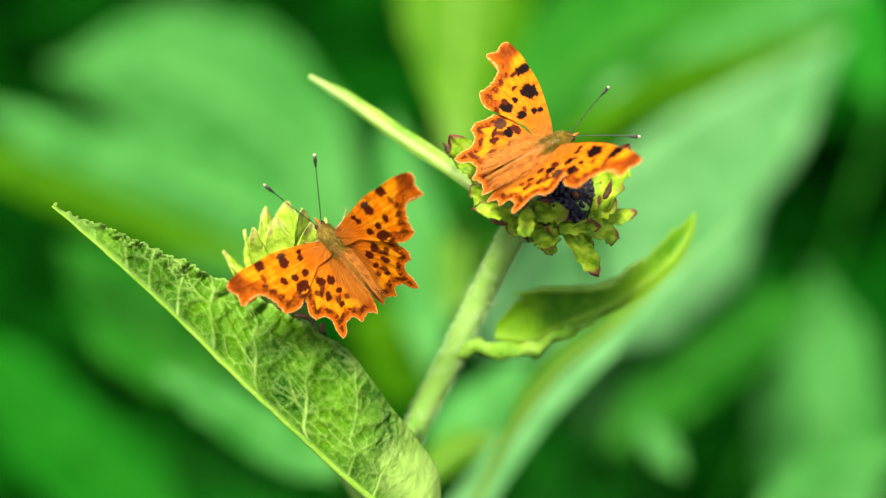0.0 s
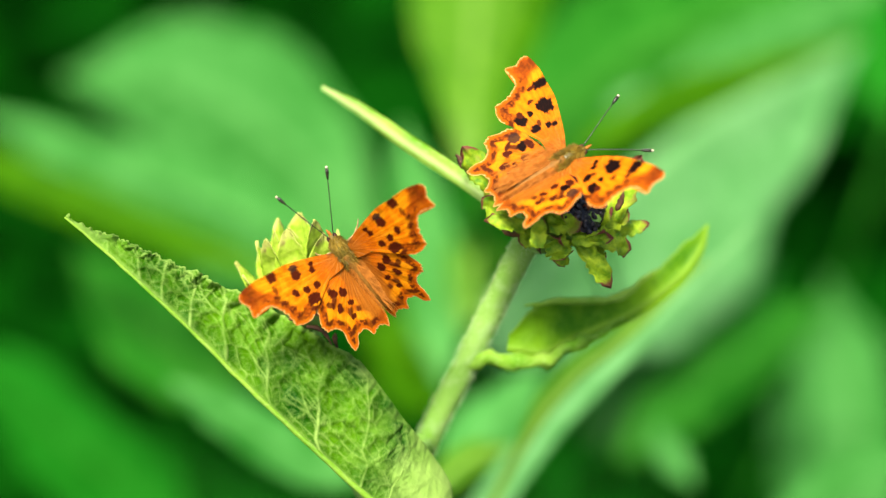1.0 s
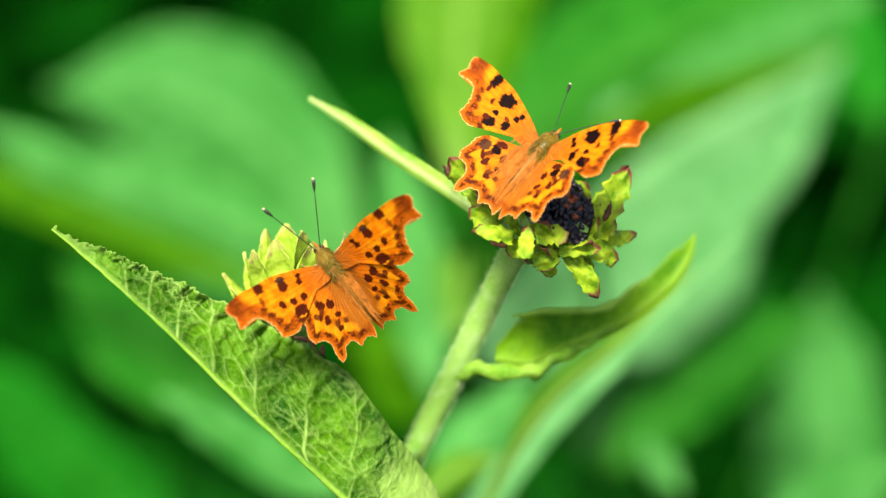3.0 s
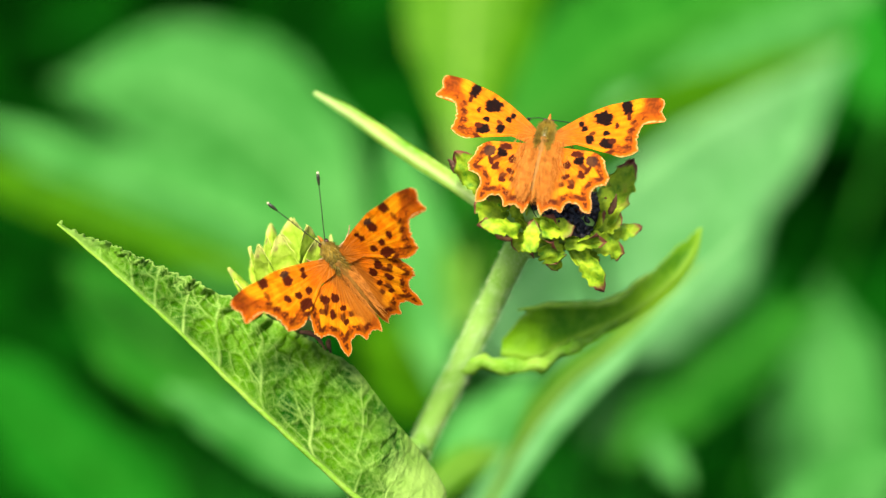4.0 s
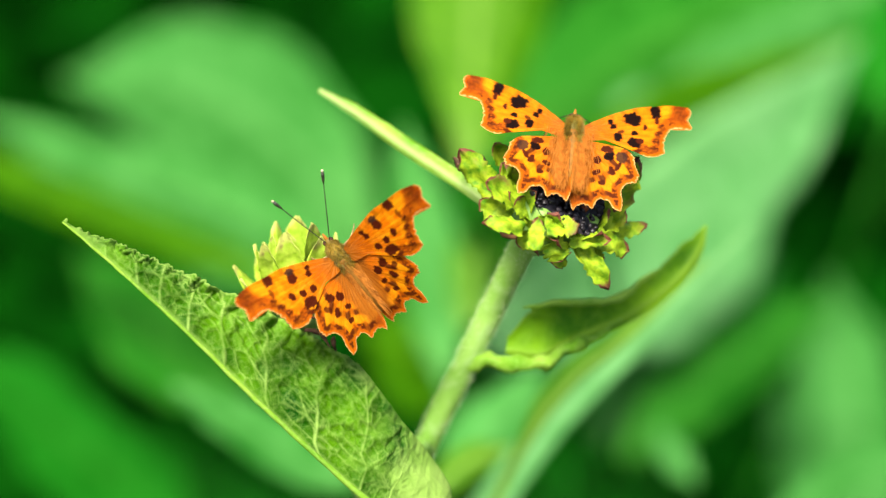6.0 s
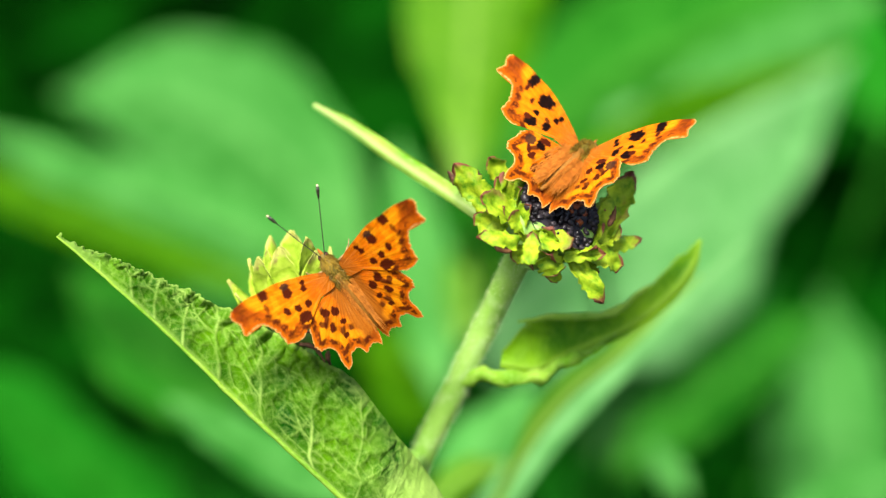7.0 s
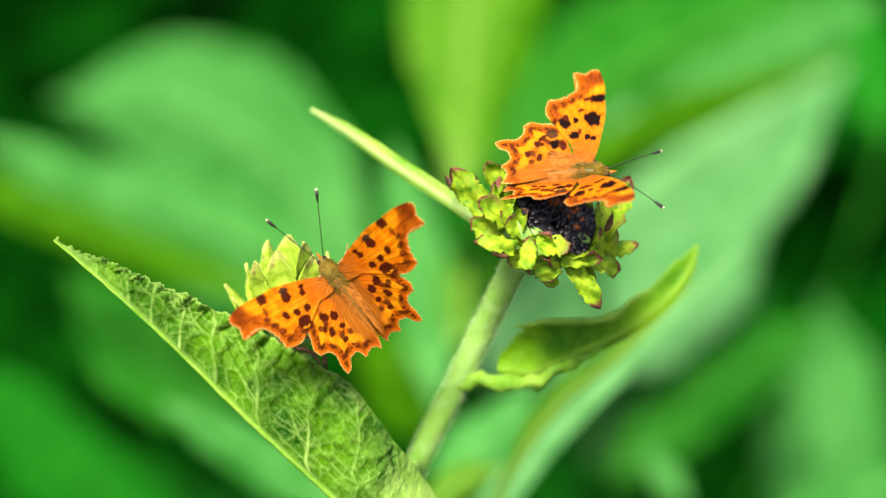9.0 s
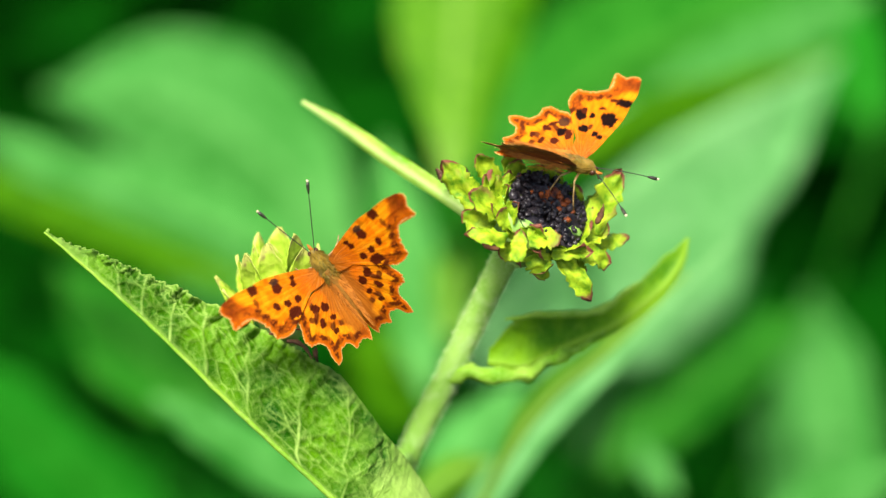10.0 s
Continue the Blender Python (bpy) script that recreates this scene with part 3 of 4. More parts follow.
def crinkled_leaf(parent, spine, side_a, side_b, wide_a, wide_b, label):
    """The folded leaf: one half faces the view with its lower side, quilted between proud pale veins and frilled along its edge;
    the other half hangs behind."""
    n, m, back = 430, 84, 12
    line = spline(spine, n)
    length = sum((b - a).length for a, b in zip(line, line[1:])) / E
    rng = random.Random(14)

    def width(w, s):
        f = min(max(s, 0.0), 1.0) * (len(w) - 1)
        k = min(int(f), len(w) - 2)
        return w[k] * (1 - f + k) + w[k + 1] * (f - k)

    pieces = vein_tree(rng, length, lambda s: width(wide_a, s))
    ends = np.array([(*a, *b, w) for a, b, w in pieces])
    cells = np.array([(rng.uniform(0, length), rng.uniform(0, 150)) for _ in range(330)])
    du, dv = ends[:, 2] - ends[:, 0], ends[:, 3] - ends[:, 1]
    verts, faces, vein = [], [], []
    cols = [-1 + j / back for j in range(back)] + [j / m for j in range(m + 1)]
    for i, p in enumerate(line):
        s = i / n
        t = (line[min(i + 1, n)] - line[max(i - 1, 0)]).normalized()
        for v in cols:
            front = v >= 0
            q = abs(v)
            pair = side_a if front else side_b
            d = pair[0].lerp(pair[1], s)
            d = (d - t * d.dot(t)).normalized()
            nrm = t.cross(d).normalized()
            if nrm.dot(VIEW @ Vector((0, 0, 1))) < 0:
                nrm = -nrm
            w = width(wide_a if front else wide_b, s)
            if not front:
                verts.append(p + d * (w * q * E) - parent.location)
                vein.append(0.2)
                continue
            u, o = s * length, q * w
            f = np.clip(((u - ends[:, 0]) * du + (o - ends[:, 1]) * dv) / (du * du + dv * dv), 0, 1)
            away = np.hypot(u - ends[:, 0] - f * du, o - ends[:, 1] - f * dv)
            main = float((ends[:, 4] * np.clip(1 - away / (0.9 + 2.4 * ends[:, 4]), 0, 1)).max())
            quilt = float((away / (0.35 + ends[:, 4])).min())
            two = np.partition(np.hypot(cells[:, 0] - u - 5 * noise.noise(Vector((u * 0.05, o * 0.05, 1))), cells[:, 1] - o), 1)[:2]
            net = max(0.0, 1 - (two[1] - two[0]) / 2.6)
            crest = smooth_step(0.45, 0.95, q) * smooth_step(0.0, 0.3, s)
            frill = noise.noise(Vector((u * 0.055, q * 2.0, 4.4))) + 0.55 * noise.noise(Vector((u * 0.13, q * 3.0, 8.4)))
            edge = o + crest * (16.0 * abs(noise.noise(Vector((u * 0.050, 1.0, 0)))) + 9.0 * abs(noise.noise(Vector((u * 0.12, 5.0, 0)))) - 7.0) * smooth_step(0.40, 0.55, s)
            lift = (11.0 * noise.noise(Vector((u * 0.013, o * 0.016, 9))) + 6.0 * noise.noise(Vector((u * 0.035, o * 0.04, 2)))) * min(1.0, q * 2) * smooth_step(0.02, 0.40, s) - 6.0 * smooth_step(1.0, 16.0, quilt) * smooth_step(0, 14, o) + 1.6 * main + 0.7 * net - 2.0 * smooth_step(1.0, 9.0, two[1] - two[0]) * smooth_step(6, 20, o)
            lift += crest * 20.0 * frill * smooth_step(0.34, 0.55, s) * smooth_step(1.0, 0.8, s)
            lift *= 0.22 + 0.78 * smooth_step(0.12, 0.42, s)
            roll = smooth_step(0.45, 0.15, s)
            lift -= roll * w * 0.45 * max(0.0, q - 0.42) ** 2 / 0.34 + (1 - roll) * 0.10 * w * q * q
            verts.append(p + d * (edge * E) + nrm * (lift * E) - parent.location)
            felt = 0.78 * smooth_step(0.38, 0.10, s + 0.10 * noise.noise(Vector((u * 0.02, o * 0.03, 3)))) * smooth_step(-0.1, 0.6, q)
            felt = max(felt, 0.42 * smooth_step(0.80, 1.0, s), 0.35 * smooth_step(10, 2, o))
            patch = smooth_step(-0.15, 0.35, noise.noise(Vector((u * 0.014, o * 0.018, 31))) + 0.35 * (smooth_step(0.3, 0.9, q) * smooth_step(0.5, 0.65, s) + smooth_step(0.4, 0.2, s)))
            vein.append(min(1.0, max((0.35 + 0.65 * patch) * main ** 1.3, 0.36 * net * (0.35 + 0.65 * patch) * smooth_step(4, 14, o), felt, 0.5 * smooth_step(0.93, 0.99, q) * smooth_step(0.3, 0.6, s))))
    row = len(cols)
    for i in range(n):
        for j in range(row - 1):
            a = i * row + j
            faces.append((a, a + 1, a + row + 1, a + row))
    ob = hang("leaf", mesh_of("leaf", verts, faces, [LEAF], values={"vein": ("FLOAT", vein)}), parent, label)
    sol = ob.modifiers.new("thickness", "SOLIDIFY")
    sol.thickness, sol.offset = 0.0004, 0.0
    return ob


front_leaf = crinkled_leaf(plant, [at(735, 975, 5), at(675, 900, 3), at(600, 835, 1), at(450, 697, -2), at(300, 550, -4), at(180, 440, -5), at(92, 365, -5)],
                           (way(0.68, 0.66, 0.12), way(0.62, 0.76, 0.25)), (way(0.75, 0.45, 0.95), way(0.35, 0.5, 0.9)),
                           [66, 122, 140, 150, 174, 148, 98, 58, 31, 3], [80, 120, 128, 112, 96, 72, 48, 24, 4],
                           "folded crinkled leaf with pale netted veins")
rib = spline([at(735, 975, 4), at(675, 900, 2), at(600, 835, 0), at(450, 697, -3), at(300, 550, -5), at(180, 440, -6), at(92, 365, -6)], 60)
hang("midrib", tube_mesh("midrib", rib, [0.0009 - 0.0007 * i / 60 for i in range(61)], LEAF_RIM, FOOT, 10, 0.0002), front_leaf, "pale midrib")
# the narrow leaf beside the head
add_leaf(plant, LEAF_RIM, [at(840, 332, 10), at(785, 292, 16), at(700, 236, 24), at(620, 180, 30), at(548, 135, 34)],
         (way(0.45, 0.8, -0.2), way(0.45, 0.8, -0.2)), (way(-0.5, -0.7, 0.35), way(-0.5, -0.7, 0.35)),
         [0.0014, 0.0020, 0.0022, 0.0020, 0.0016, 0.0004], [0.0014, 0.0016, 0.0018, 0.0016, 0.0012, 0.0004],
         n=60, m=8, ribs=4, ripple=0.1, sag=0.3, seed=5, label="narrow pale stem leaf")
# the small leaf on the other side of the stem: a dark hollow blade with a pale upper rim, turning over to a long tip
small_leaf = add_leaf(plant, LEAF_DEEP, [at(876, 596, 27), at(935, 603, 26), at(980, 584, 28), at(1030, 562, 31), at(1098, 532, 35), at(1171, 480, 38), at(1215, 425, 40), at(1231, 378, 40)],
         (way(-0.05, 0.95, 0.3), way(-0.75, 0.55, 0.35)), (way(0.3, -0.8, 0.5), way(0.75, -0.5, 0.4)),
         [0.0030, 0.0090, 0.0106, 0.0106, 0.0100, 0.0084, 0.0066, 0.0054, 0.0044, 0.0046, 0.0048, 0.0045, 0.0040, 0.0022, 0.0004], [0.0008, 0.0012, 0.0014, 0.0016, 0.0018, 0.0018, 0.0012, 0.0003],
         n=130, m=20, ribs=6, ripple=0.22, sag=0.35, crimp=0.05, seed=9, frilly=0.05, rib=0.18, pale_edge=0.8, pale_foot=0.0, label="small folded leaf with a pale rim")
rim = spline([at(905, 521, 22), at(960, 513, 23), at(1026, 511, 25), at(1078, 505, 28), at(1112, 478, 32), at(1150, 452, 36)], 40)
hang("leaf_rim", tube_mesh("leaf_rim", rim, [0.0001 + 0.0009 * math.sin(math.pi * min(1.0, 0.05 + i / 42)) for i in range(41)], LEAF_RIM, FOOT, 10, 0.0005), small_leaf, "pale rolled leaf edge")
stalk = spline([at(786, 652, 30), at(812, 622, 27), at(850, 614, 25), at(900, 622, 23), at(950, 615, 24), at(992, 592, 27), at(1034, 570, 31), at(1080, 545, 34)], 40)
hang("leaf_stalk", tube_mesh("leaf_stalk", stalk, [(0.0022 - 0.0009 * i / 40 + 0.0002 * math.sin(i * 0.9)) * min(1.0, (42 - i) / 12) for i in range(41)], LEAF_RIM, FOOT, 12, 0.0014), plant, "pale winged leaf stalk")


# ---- the plants behind, of the same kind
def across(a, b):
    """The two ways square to a leaf's line, across the view."""
    d = Vector((b[0] - a[0], a[1] - b[1])).normalized()
    return (-d.y, d.x), (d.y, -d.x)


def back_plant(label, foot, top, leaves):
    """A plant standing further off: a stem from the soil and large leaves on their stalks. Each leaf: its line (bearing and depth), the
    half widths in E as seen, the material, and how far either half turns away."""
    p = root("background_plant", Vector((foot.x, foot.y, 0)), label, "plant", group="plants behind")
    stem = spline([p.location, p.location.lerp(top, 0.5) + Vector((0.02, 0.01, 0)), top], 30)
    # stems wear the same painted-in shade, so they sink into the background
    hang("stem", tube_mesh("stem", stem, [0.007 - 0.004 * i / 30 for i in range(31)], LEAF_PAINTED_SHADE, p.location, 12), p)
    for i, (line, wide_a, wide_b, mat, turn_a, turn_b) in enumerate(leaves):
        pts = [at(*q) for q in line]
        l, r = across(line[0], line[-1])
        s = E * (NEAR * 1000 + line[1][2]) / (NEAR * 1000)
        add_leaf(p, mat, pts, (way(l[0], l[1], turn_a),) * 2, (way(r[0], r[1], turn_b),) * 2, [w * s for w in wide_a], [w * s for w in wide_b], 0.0007,
                 n=60, m=12, ribs=8, ripple=0.10, sag=0.12, seed=20 + i + len(leaves), rib=0.25)
        on = stem[18 + (i * 3) % 11]
        stalk = spline([on, on.lerp(pts[0], 0.5) + Vector((0, 0, -0.03)), pts[0]], 16)
        hang("leaf_stalk", tube_mesh("leaf_stalk", stalk, 0.0028, LEAF_MID, p.location, 8), p)
    return p


back_plant("large-leaved plant behind, pale green felted leaves", at(520, 900, 840), at(600, 560, 840), [
    ([(640, 500, 500), (420, 370, 530), (200, 280, 560), (-80, 175, 600)], [20, 120, 150, 120, 60, 5], [20, 45, 60, 60, 35, 5], LEAF_PALE, 0.5, 0.2),
    ([(640, 420, 680), (480, 240, 700), (330, 140, 710), (85, 120, 720)], [20, 130, 150, 120, 5], [20, 120, 150, 120, 5], LEAF_PALE, 0.3, 0.1),
    ([(400, 690, 520), (290, 600, 520), (190, 510, 530), (110, 430, 540)], [15, 90, 100, 60, 5], [15, 80, 95, 60, 5], LEAF_MID, 0.3, 0.1),
    ([(600, 840, 280), (500, 785, 286), (395, 718, 294), (280, 658, 300)], [15, 45, 54, 44, 5], [15, 50, 45, 35, 5], LEAF_PALE, 0.4, 0.0),
    ([(330, 960, 600), (150, 800, 600), (-60, 640, 600)], [20, 120, 100, 5], [20, 100, 80, 5], LEAF_LOW, 0.3, 0.1),
    ([(200, 830, 640), (90, 730, 640), (-20, 660, 640), (-100, 610, 640)], [10, 70, 80, 60, 5], [10, 60, 70, 60, 5], LEAF_LOW, 0.3, 0.2),
    ([(560, 980, 620), (430, 880, 620), (300, 810, 620), (190, 740, 620)], [10, 60, 60, 40, 5], [10, 50, 60, 40, 5], LEAF_LOW, 0.3, 0.2),
    # olive leaf added in place of the shadow band under the first pale leaf
    ([(470, 470, 440), (260, 396, 450), (20, 300, 460), (-140, 230, 470)], [10, 34, 40, 36, 5], [10, 34, 40, 36, 5], LEAF_OLIVE, 0.3, 0.3),
])
back_plant("large-leaved plant behind, yellowish young leaves", at(760, 900, 720), at(780, 520, 680), [
    ([(805, 290, 380), (812, 120, 430), (820, -20, 480), (830, -260, 560)], [10, 36, 70, 105, 120, 110, 5], [10, 36, 76, 115, 130, 110, 5], LEAF_YELLOW, 0.2, 0.2),
    ([(835, 260, 340), (875, 120, 370), (915, -20, 400), (960, -200, 430)], [6, 14, 18, 18, 4], [6, 20, 34, 40, 4], LEAF_OLIVE, 0.2, 0.2),
    ([(800, 640, 460), (700, 600, 480), (620, 560, 500)], [20, 100, 120, 80, 5], [20, 80, 90, 70, 5], LEAF_OLIVE, 0.6, 0.4),
    ([(760, 830, 300), (850, 740, 310), (940, 630, 320)], [10, 60, 70, 40, 5], [10, 40, 60, 40, 5], LEAF_PALE, 0.3, 0.3),
    ([(740, 860, 180), (800, 800, 184), (880, 770, 192)], [8, 30, 30, 5], [8, 30, 25, 5], LEAF_YELLOW, 0.2, 0.2),
    ([(765, 660, 420), (745, 500, 430), (715, 330, 440), (690, 200, 446)], [10, 50, 60, 45, 4], [10, 50, 60, 45, 4], LEAF_PALE, 0.2, 0.2),
    ([(800, 560, 400), (815, 460, 410), (830, 360, 420)], [8, 40, 45, 5], [8, 40, 40, 5], LEAF_YELLOW, 0.3, 0.3),
])
back_plant("large-leaved plant behind, broad pale green leaves", at(1240, 1000, 840), at(1180, 620, 840), [
    ([(800, 580, 500), (980, 400, 535), (1200, 214, 565), (1500, 58, 600)], [10, 14, 14, 12, 8, 2], [60, 190, 300, 310, 190, 5], LEAF_LIGHT, 0.4, 0.3),
    ([(1500, 980, 660), (1490, 800, 670), (1480, 640, 680), (1440, 470, 690)], [20, 140, 150, 90, 5], [20, 90, 100, 70, 5], LEAF_PALE, 0.3, 0.5),
    ([(803, 930, 180), (951, 725, 172), (1104, 575, 164), (1310, 380, 156)], [32, 28, 24, 20, 14, 2], [34, 32, 32, 28, 16, 2], LEAF_LIGHT, 0.0, 0.0),
    ([(800, 980, 140), (905, 765, 122), (985, 655, 116), (1090, 570, 112), (1228, 440, 108)], [6, 10, 26, 26, 20, 2], [6, 8, 14, 14, 10, 2], LEAF_YELLOW, 0.2, 0.2),
    ([(1130, 730, 400), (1165, 785, 400), (1206, 838, 400)], [8, 22, 24, 4], [8, 22, 24, 4], LEAF_PALE, 0.3, 0.3),
    ([(1030, 760, 600), (1130, 640, 610), (1240, 540, 620), (1350, 450, 630)], [20, 75, 105, 90, 5], [20, 60, 85, 70, 5], LEAF_PALE, 0.3, 0.3),
    ([(1080, 790, 560), (1190, 690, 570), (1310, 600, 580), (1450, 510, 590)], [15, 60, 70, 60, 5], [15, 55, 65, 55, 5], LEAF_MID, 0.3, 0.3),
    ([(880, 980, 640), (1040, 840, 650), (1260, 700, 660)], [20, 90, 100, 5], [20, 80, 100, 5], LEAF_LOW, 0.3, 0.3),
    ([(1320, 940, 440), (1450, 850, 440), (1640, 780, 450)], [10, 35, 45, 5], [10, 35, 45, 5], LEAF_PALE, 0.3, 0.3),
    ([(1570, 190, 840), (1530, 90, 860), (1490, 0, 880), (1450, -120, 900)], [10, 50, 60, 60, 5], [10, 60, 80, 80, 5], LEAF_LOW, 0.3, 0.3),
    ([(1000, 250, 400), (1140, 176, 410), (1290, 120, 420), (1500, 48, 430)], [8, 34, 42, 24, 3], [8, 34, 42, 24, 3], LEAF_OLIVE, 0.3, 0.3),
    ([(1160, 130, 610), (1290, 70, 620), (1410, 20, 630), (1560, -60, 640)], [10, 40, 55, 50, 5], [10, 40, 50, 50, 5], LEAF_PALE, 0.3, 0.3),
    # tiny light leaf added to stand for a bright, blurred highlight
    ([(1060, 200, 600), (1085, 170, 600), (1120, 140, 600)], [5, 22, 5], [5, 22, 5], LEAF_LIGHT, 0.2, 0.2),
    ([(860, 300, 700), (1050, 110, 720), (1250, 10, 740), (1450, -80, 760)], [20, 130, 150, 100, 5], [20, 120, 140, 100, 5], LEAF_MID, 0.3, 0.3),
])


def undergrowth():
    """Dense low foliage behind and around, its gloom painted in as near-black green: leaves past counting, in uneven
    clumps.
    """
    rng = random.Random(5)
    verts, faces, vein = [], [], []
    for _ in range(30000):
        r, a = 7.0 * rng.random() ** 0.75, rng.uniform(0, 2 * math.pi)
        x, y = r * math.sin(a), 1.6 + r * math.cos(a)
        clump = 0.5 + 0.5 * noise.noise(Vector((x * 0.8, y * 0.8, 3.3))) - 0.06 * max(0.0, r - 4.0) * 3
        if y < 0.75 and math.hypot(x, y - 0.2) < 1.3 or (abs(x) > 1.8 or y < 0.7) and rng.random() > clump * 1.7:
            continue
        tall = (0.30 + 0.50 * clump + 0.07 * max(0.0, y)) if y > 0.6 else 0.45 * clump
        z = rng.uniform(0.02, tall) * rng.random() ** 0.4
        c = Vector((x, y, z))
        d = Vector((rng.gauss(0, 1), rng.gauss(0, 1), rng.gauss(-0.2, 0.5))).normalized()
        n = Vector((rng.gauss(0, 0.5), rng.gauss(-0.3, 0.5), 1)).normalized()
        side = d.cross(n).normalized()
        up = side.cross(d)
        ln, wd = rng.uniform(0.09, 0.20), rng.uniform(0.03, 0.055)
        b = len(verts)
        for s, w, h in ((0, 0.05, 0), (0.3, 0.85, 0.05), (0.6, 1.0, 0.06), (0.85, 0.55, 0.02), (1, 0.03, -0.05)):
            for v in (-1, 0, 1):
                verts.append(c + d * (ln * s) + side * (wd * w * v) + up * (ln * h + wd * 0.25 * abs(v) * w))
                vein.append(0.4 if v == 0 else 0.0)
        for i in range(4):
            for j in range(2):
                a = b + i * 3 + j
                faces.append((a, a + 1, a + 4, a + 3))
    tagged(hang("undergrowth", mesh_of("undergrowth", verts, faces, [LEAF_PAINTED_SHADE], values={"vein": ("FLOAT", vein)})),
           "dense undergrowth with shade painted in as near-black green", "foliage", kind="stuff")


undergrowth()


# ---- the butterflies
# outlines of the right wings, x outward and y forward, in E
FORE = [(14, 14), (35, 33), (65, 54), (95, 73), (125, 85), (155, 97), (180, 102), (192, 101), (196, 90), (192, 76), (200, 66), (199, 58), (180, 57), (166, 50),
        (160, 34), (158, 14), (163, 0), (154, -10), (135, -18), (114, -13), (95, -3), (75, 1), (55, -3), (25, -11), (12, -4)]
HIND = [(8, -6), (25, -9), (45, -11), (75, -13), (95, -16), (110, -28), (114, -43), (123, -60), (117, -72), (101, -79), (95, -92), (100, -112), (99, -126),
        (92, -127), (84, -123), (76, -113), (60, -112), (53, -121), (50, -130), (36, -126), (23, -130), (17, -139), (11, -130), (6, -110), (5, -70), (6, -30)]
FORE_FOOT, HIND_FOOT, HINGE = (14, 6), (10, -10), 8
# dark marks: x, y, half length, half width, turn in degrees, darkness
FORE_SPOTS = [(60, 36, 4.6, 5.2, 0, 1), (66.5, 28, 5.4, 5, 0, 1), (96, 52, 15, 10.5, 28, 1), (101, 43, 8, 6, 0, 1), (135, 75, 9.5, 13, 20, 1), (139, 60, 4, 7, 10, 0.7), (77.5, 9, 7, 8.6, 0, 1), (81, 20, 6.5, 3.2, 20, 0.6),
              (104, 23, 6.6, 4.4, 15, 0.9), (121, 40, 3.2, 5.4, 0, 0.7), (108, 4, 10, 9, 10, 0.95), (116, 10, 6, 5, 0, 0.7)]
HIND_SPOTS = [(66, -33, 8.5, 7.5, 20, 1), (61, -21, 9, 6, 0, 0.75), (48, -43, 5.5, 7, 30, 0.75), (48, -65, 7.5, 4.5, 25, 0.75), (74, -59, 8, 5, -50, 0.75), (84, -50, 8, 4, 60, 0.7), (88, -32, 9, 9, 0, 0.62), (60, -82, 6, 4.5, 0, 0.75)]
# the butterfly on the bud has smaller, browner marks
FORE_SMALL = [(60, 38, 4.8, 4.4, 0, 0.8), (66, 30, 5.4, 5, 0, 0.8), (93, 49, 8.5, 10, 40, 0.79), (90, 58, 7, 6, 20, 0.62), (128, 78, 8, 9, 25, 0.66), (140, 60, 4, 7, 20, 0.5), (80, 9, 6.2, 6.2, 0, 0.79),
              (101, 19, 6.6, 6, 0, 0.79), (119, 30, 5, 6.5, 0, 0.79), (104, -1, 12, 9, 15, 0.72)]
HIND_SMALL = [(66, -32, 8, 7, 20, 0.8), (50, -42, 7, 7.5, 30, 0.68), (48, -64, 6.5, 4.5, 25, 0.72), (72, -58, 8, 5, -40, 0.68), (84, -44, 7, 5, 60, 0.6), (60, -84, 6, 4.5, 0, 0.66)]


def curve_through(points, n):
    """n points evenly along a smooth closed line."""
    p = [Vector((x, y)) for x, y in points]
    dense = []
    for i in range(len(p)):
        a, b, c, d = p[i - 1], p[i], p[(i + 1) % len(p)], p[(i + 2) % len(p)]
        for k in range(16):
            t = k / 16
            smooth = 0.5 * (2 * b + (c - a) * t + (2 * a - 5 * b + 4 * c - d) * t * t + (3 * b - a - 3 * c + d) * t ** 3)
            dense.append(smooth.lerp(b.lerp(c, t), 0.35))
    dense.append(dense[0])
    runs = [0.0]
    for a, b in zip(dense, dense[1:]):
        runs.append(runs[-1] + (b - a).length)
    out, k = [], 0
    for i in range(n):
        s = runs[-1] * i / n
        while runs[k + 1] < s:
            k += 1
        out.append(dense[k].lerp(dense[k + 1], (s - runs[k]) / (runs[k + 1] - runs[k])))
    return out


def lerp3(a, b, f):
    return tuple(u + (v - u) * f for u, v in zip(a, b))


ORANGE, AMBER, GOLD, RUST = (0.72, 0.145, 0.001), (0.80, 0.215, 0.001), (0.86, 0.31, 0.004), (0.29, 0.048, 0.002)
BROWN, BLACK, PALE, TAN, SOOT = (0.070, 0.010, 0.002), (0.007, 0.002, 0.001), (0.80, 0.50, 0.16), (0.38, 0.115, 0.008), (0.045, 0.020, 0.012)
FORE_VEINS, HIND_VEINS = (0.54, 0.46, 0.38, 0.27, 0.15, 0.03, -0.08), (-0.12, -0.35, -0.58, -0.80, -1.02, -1.24, -1.45)


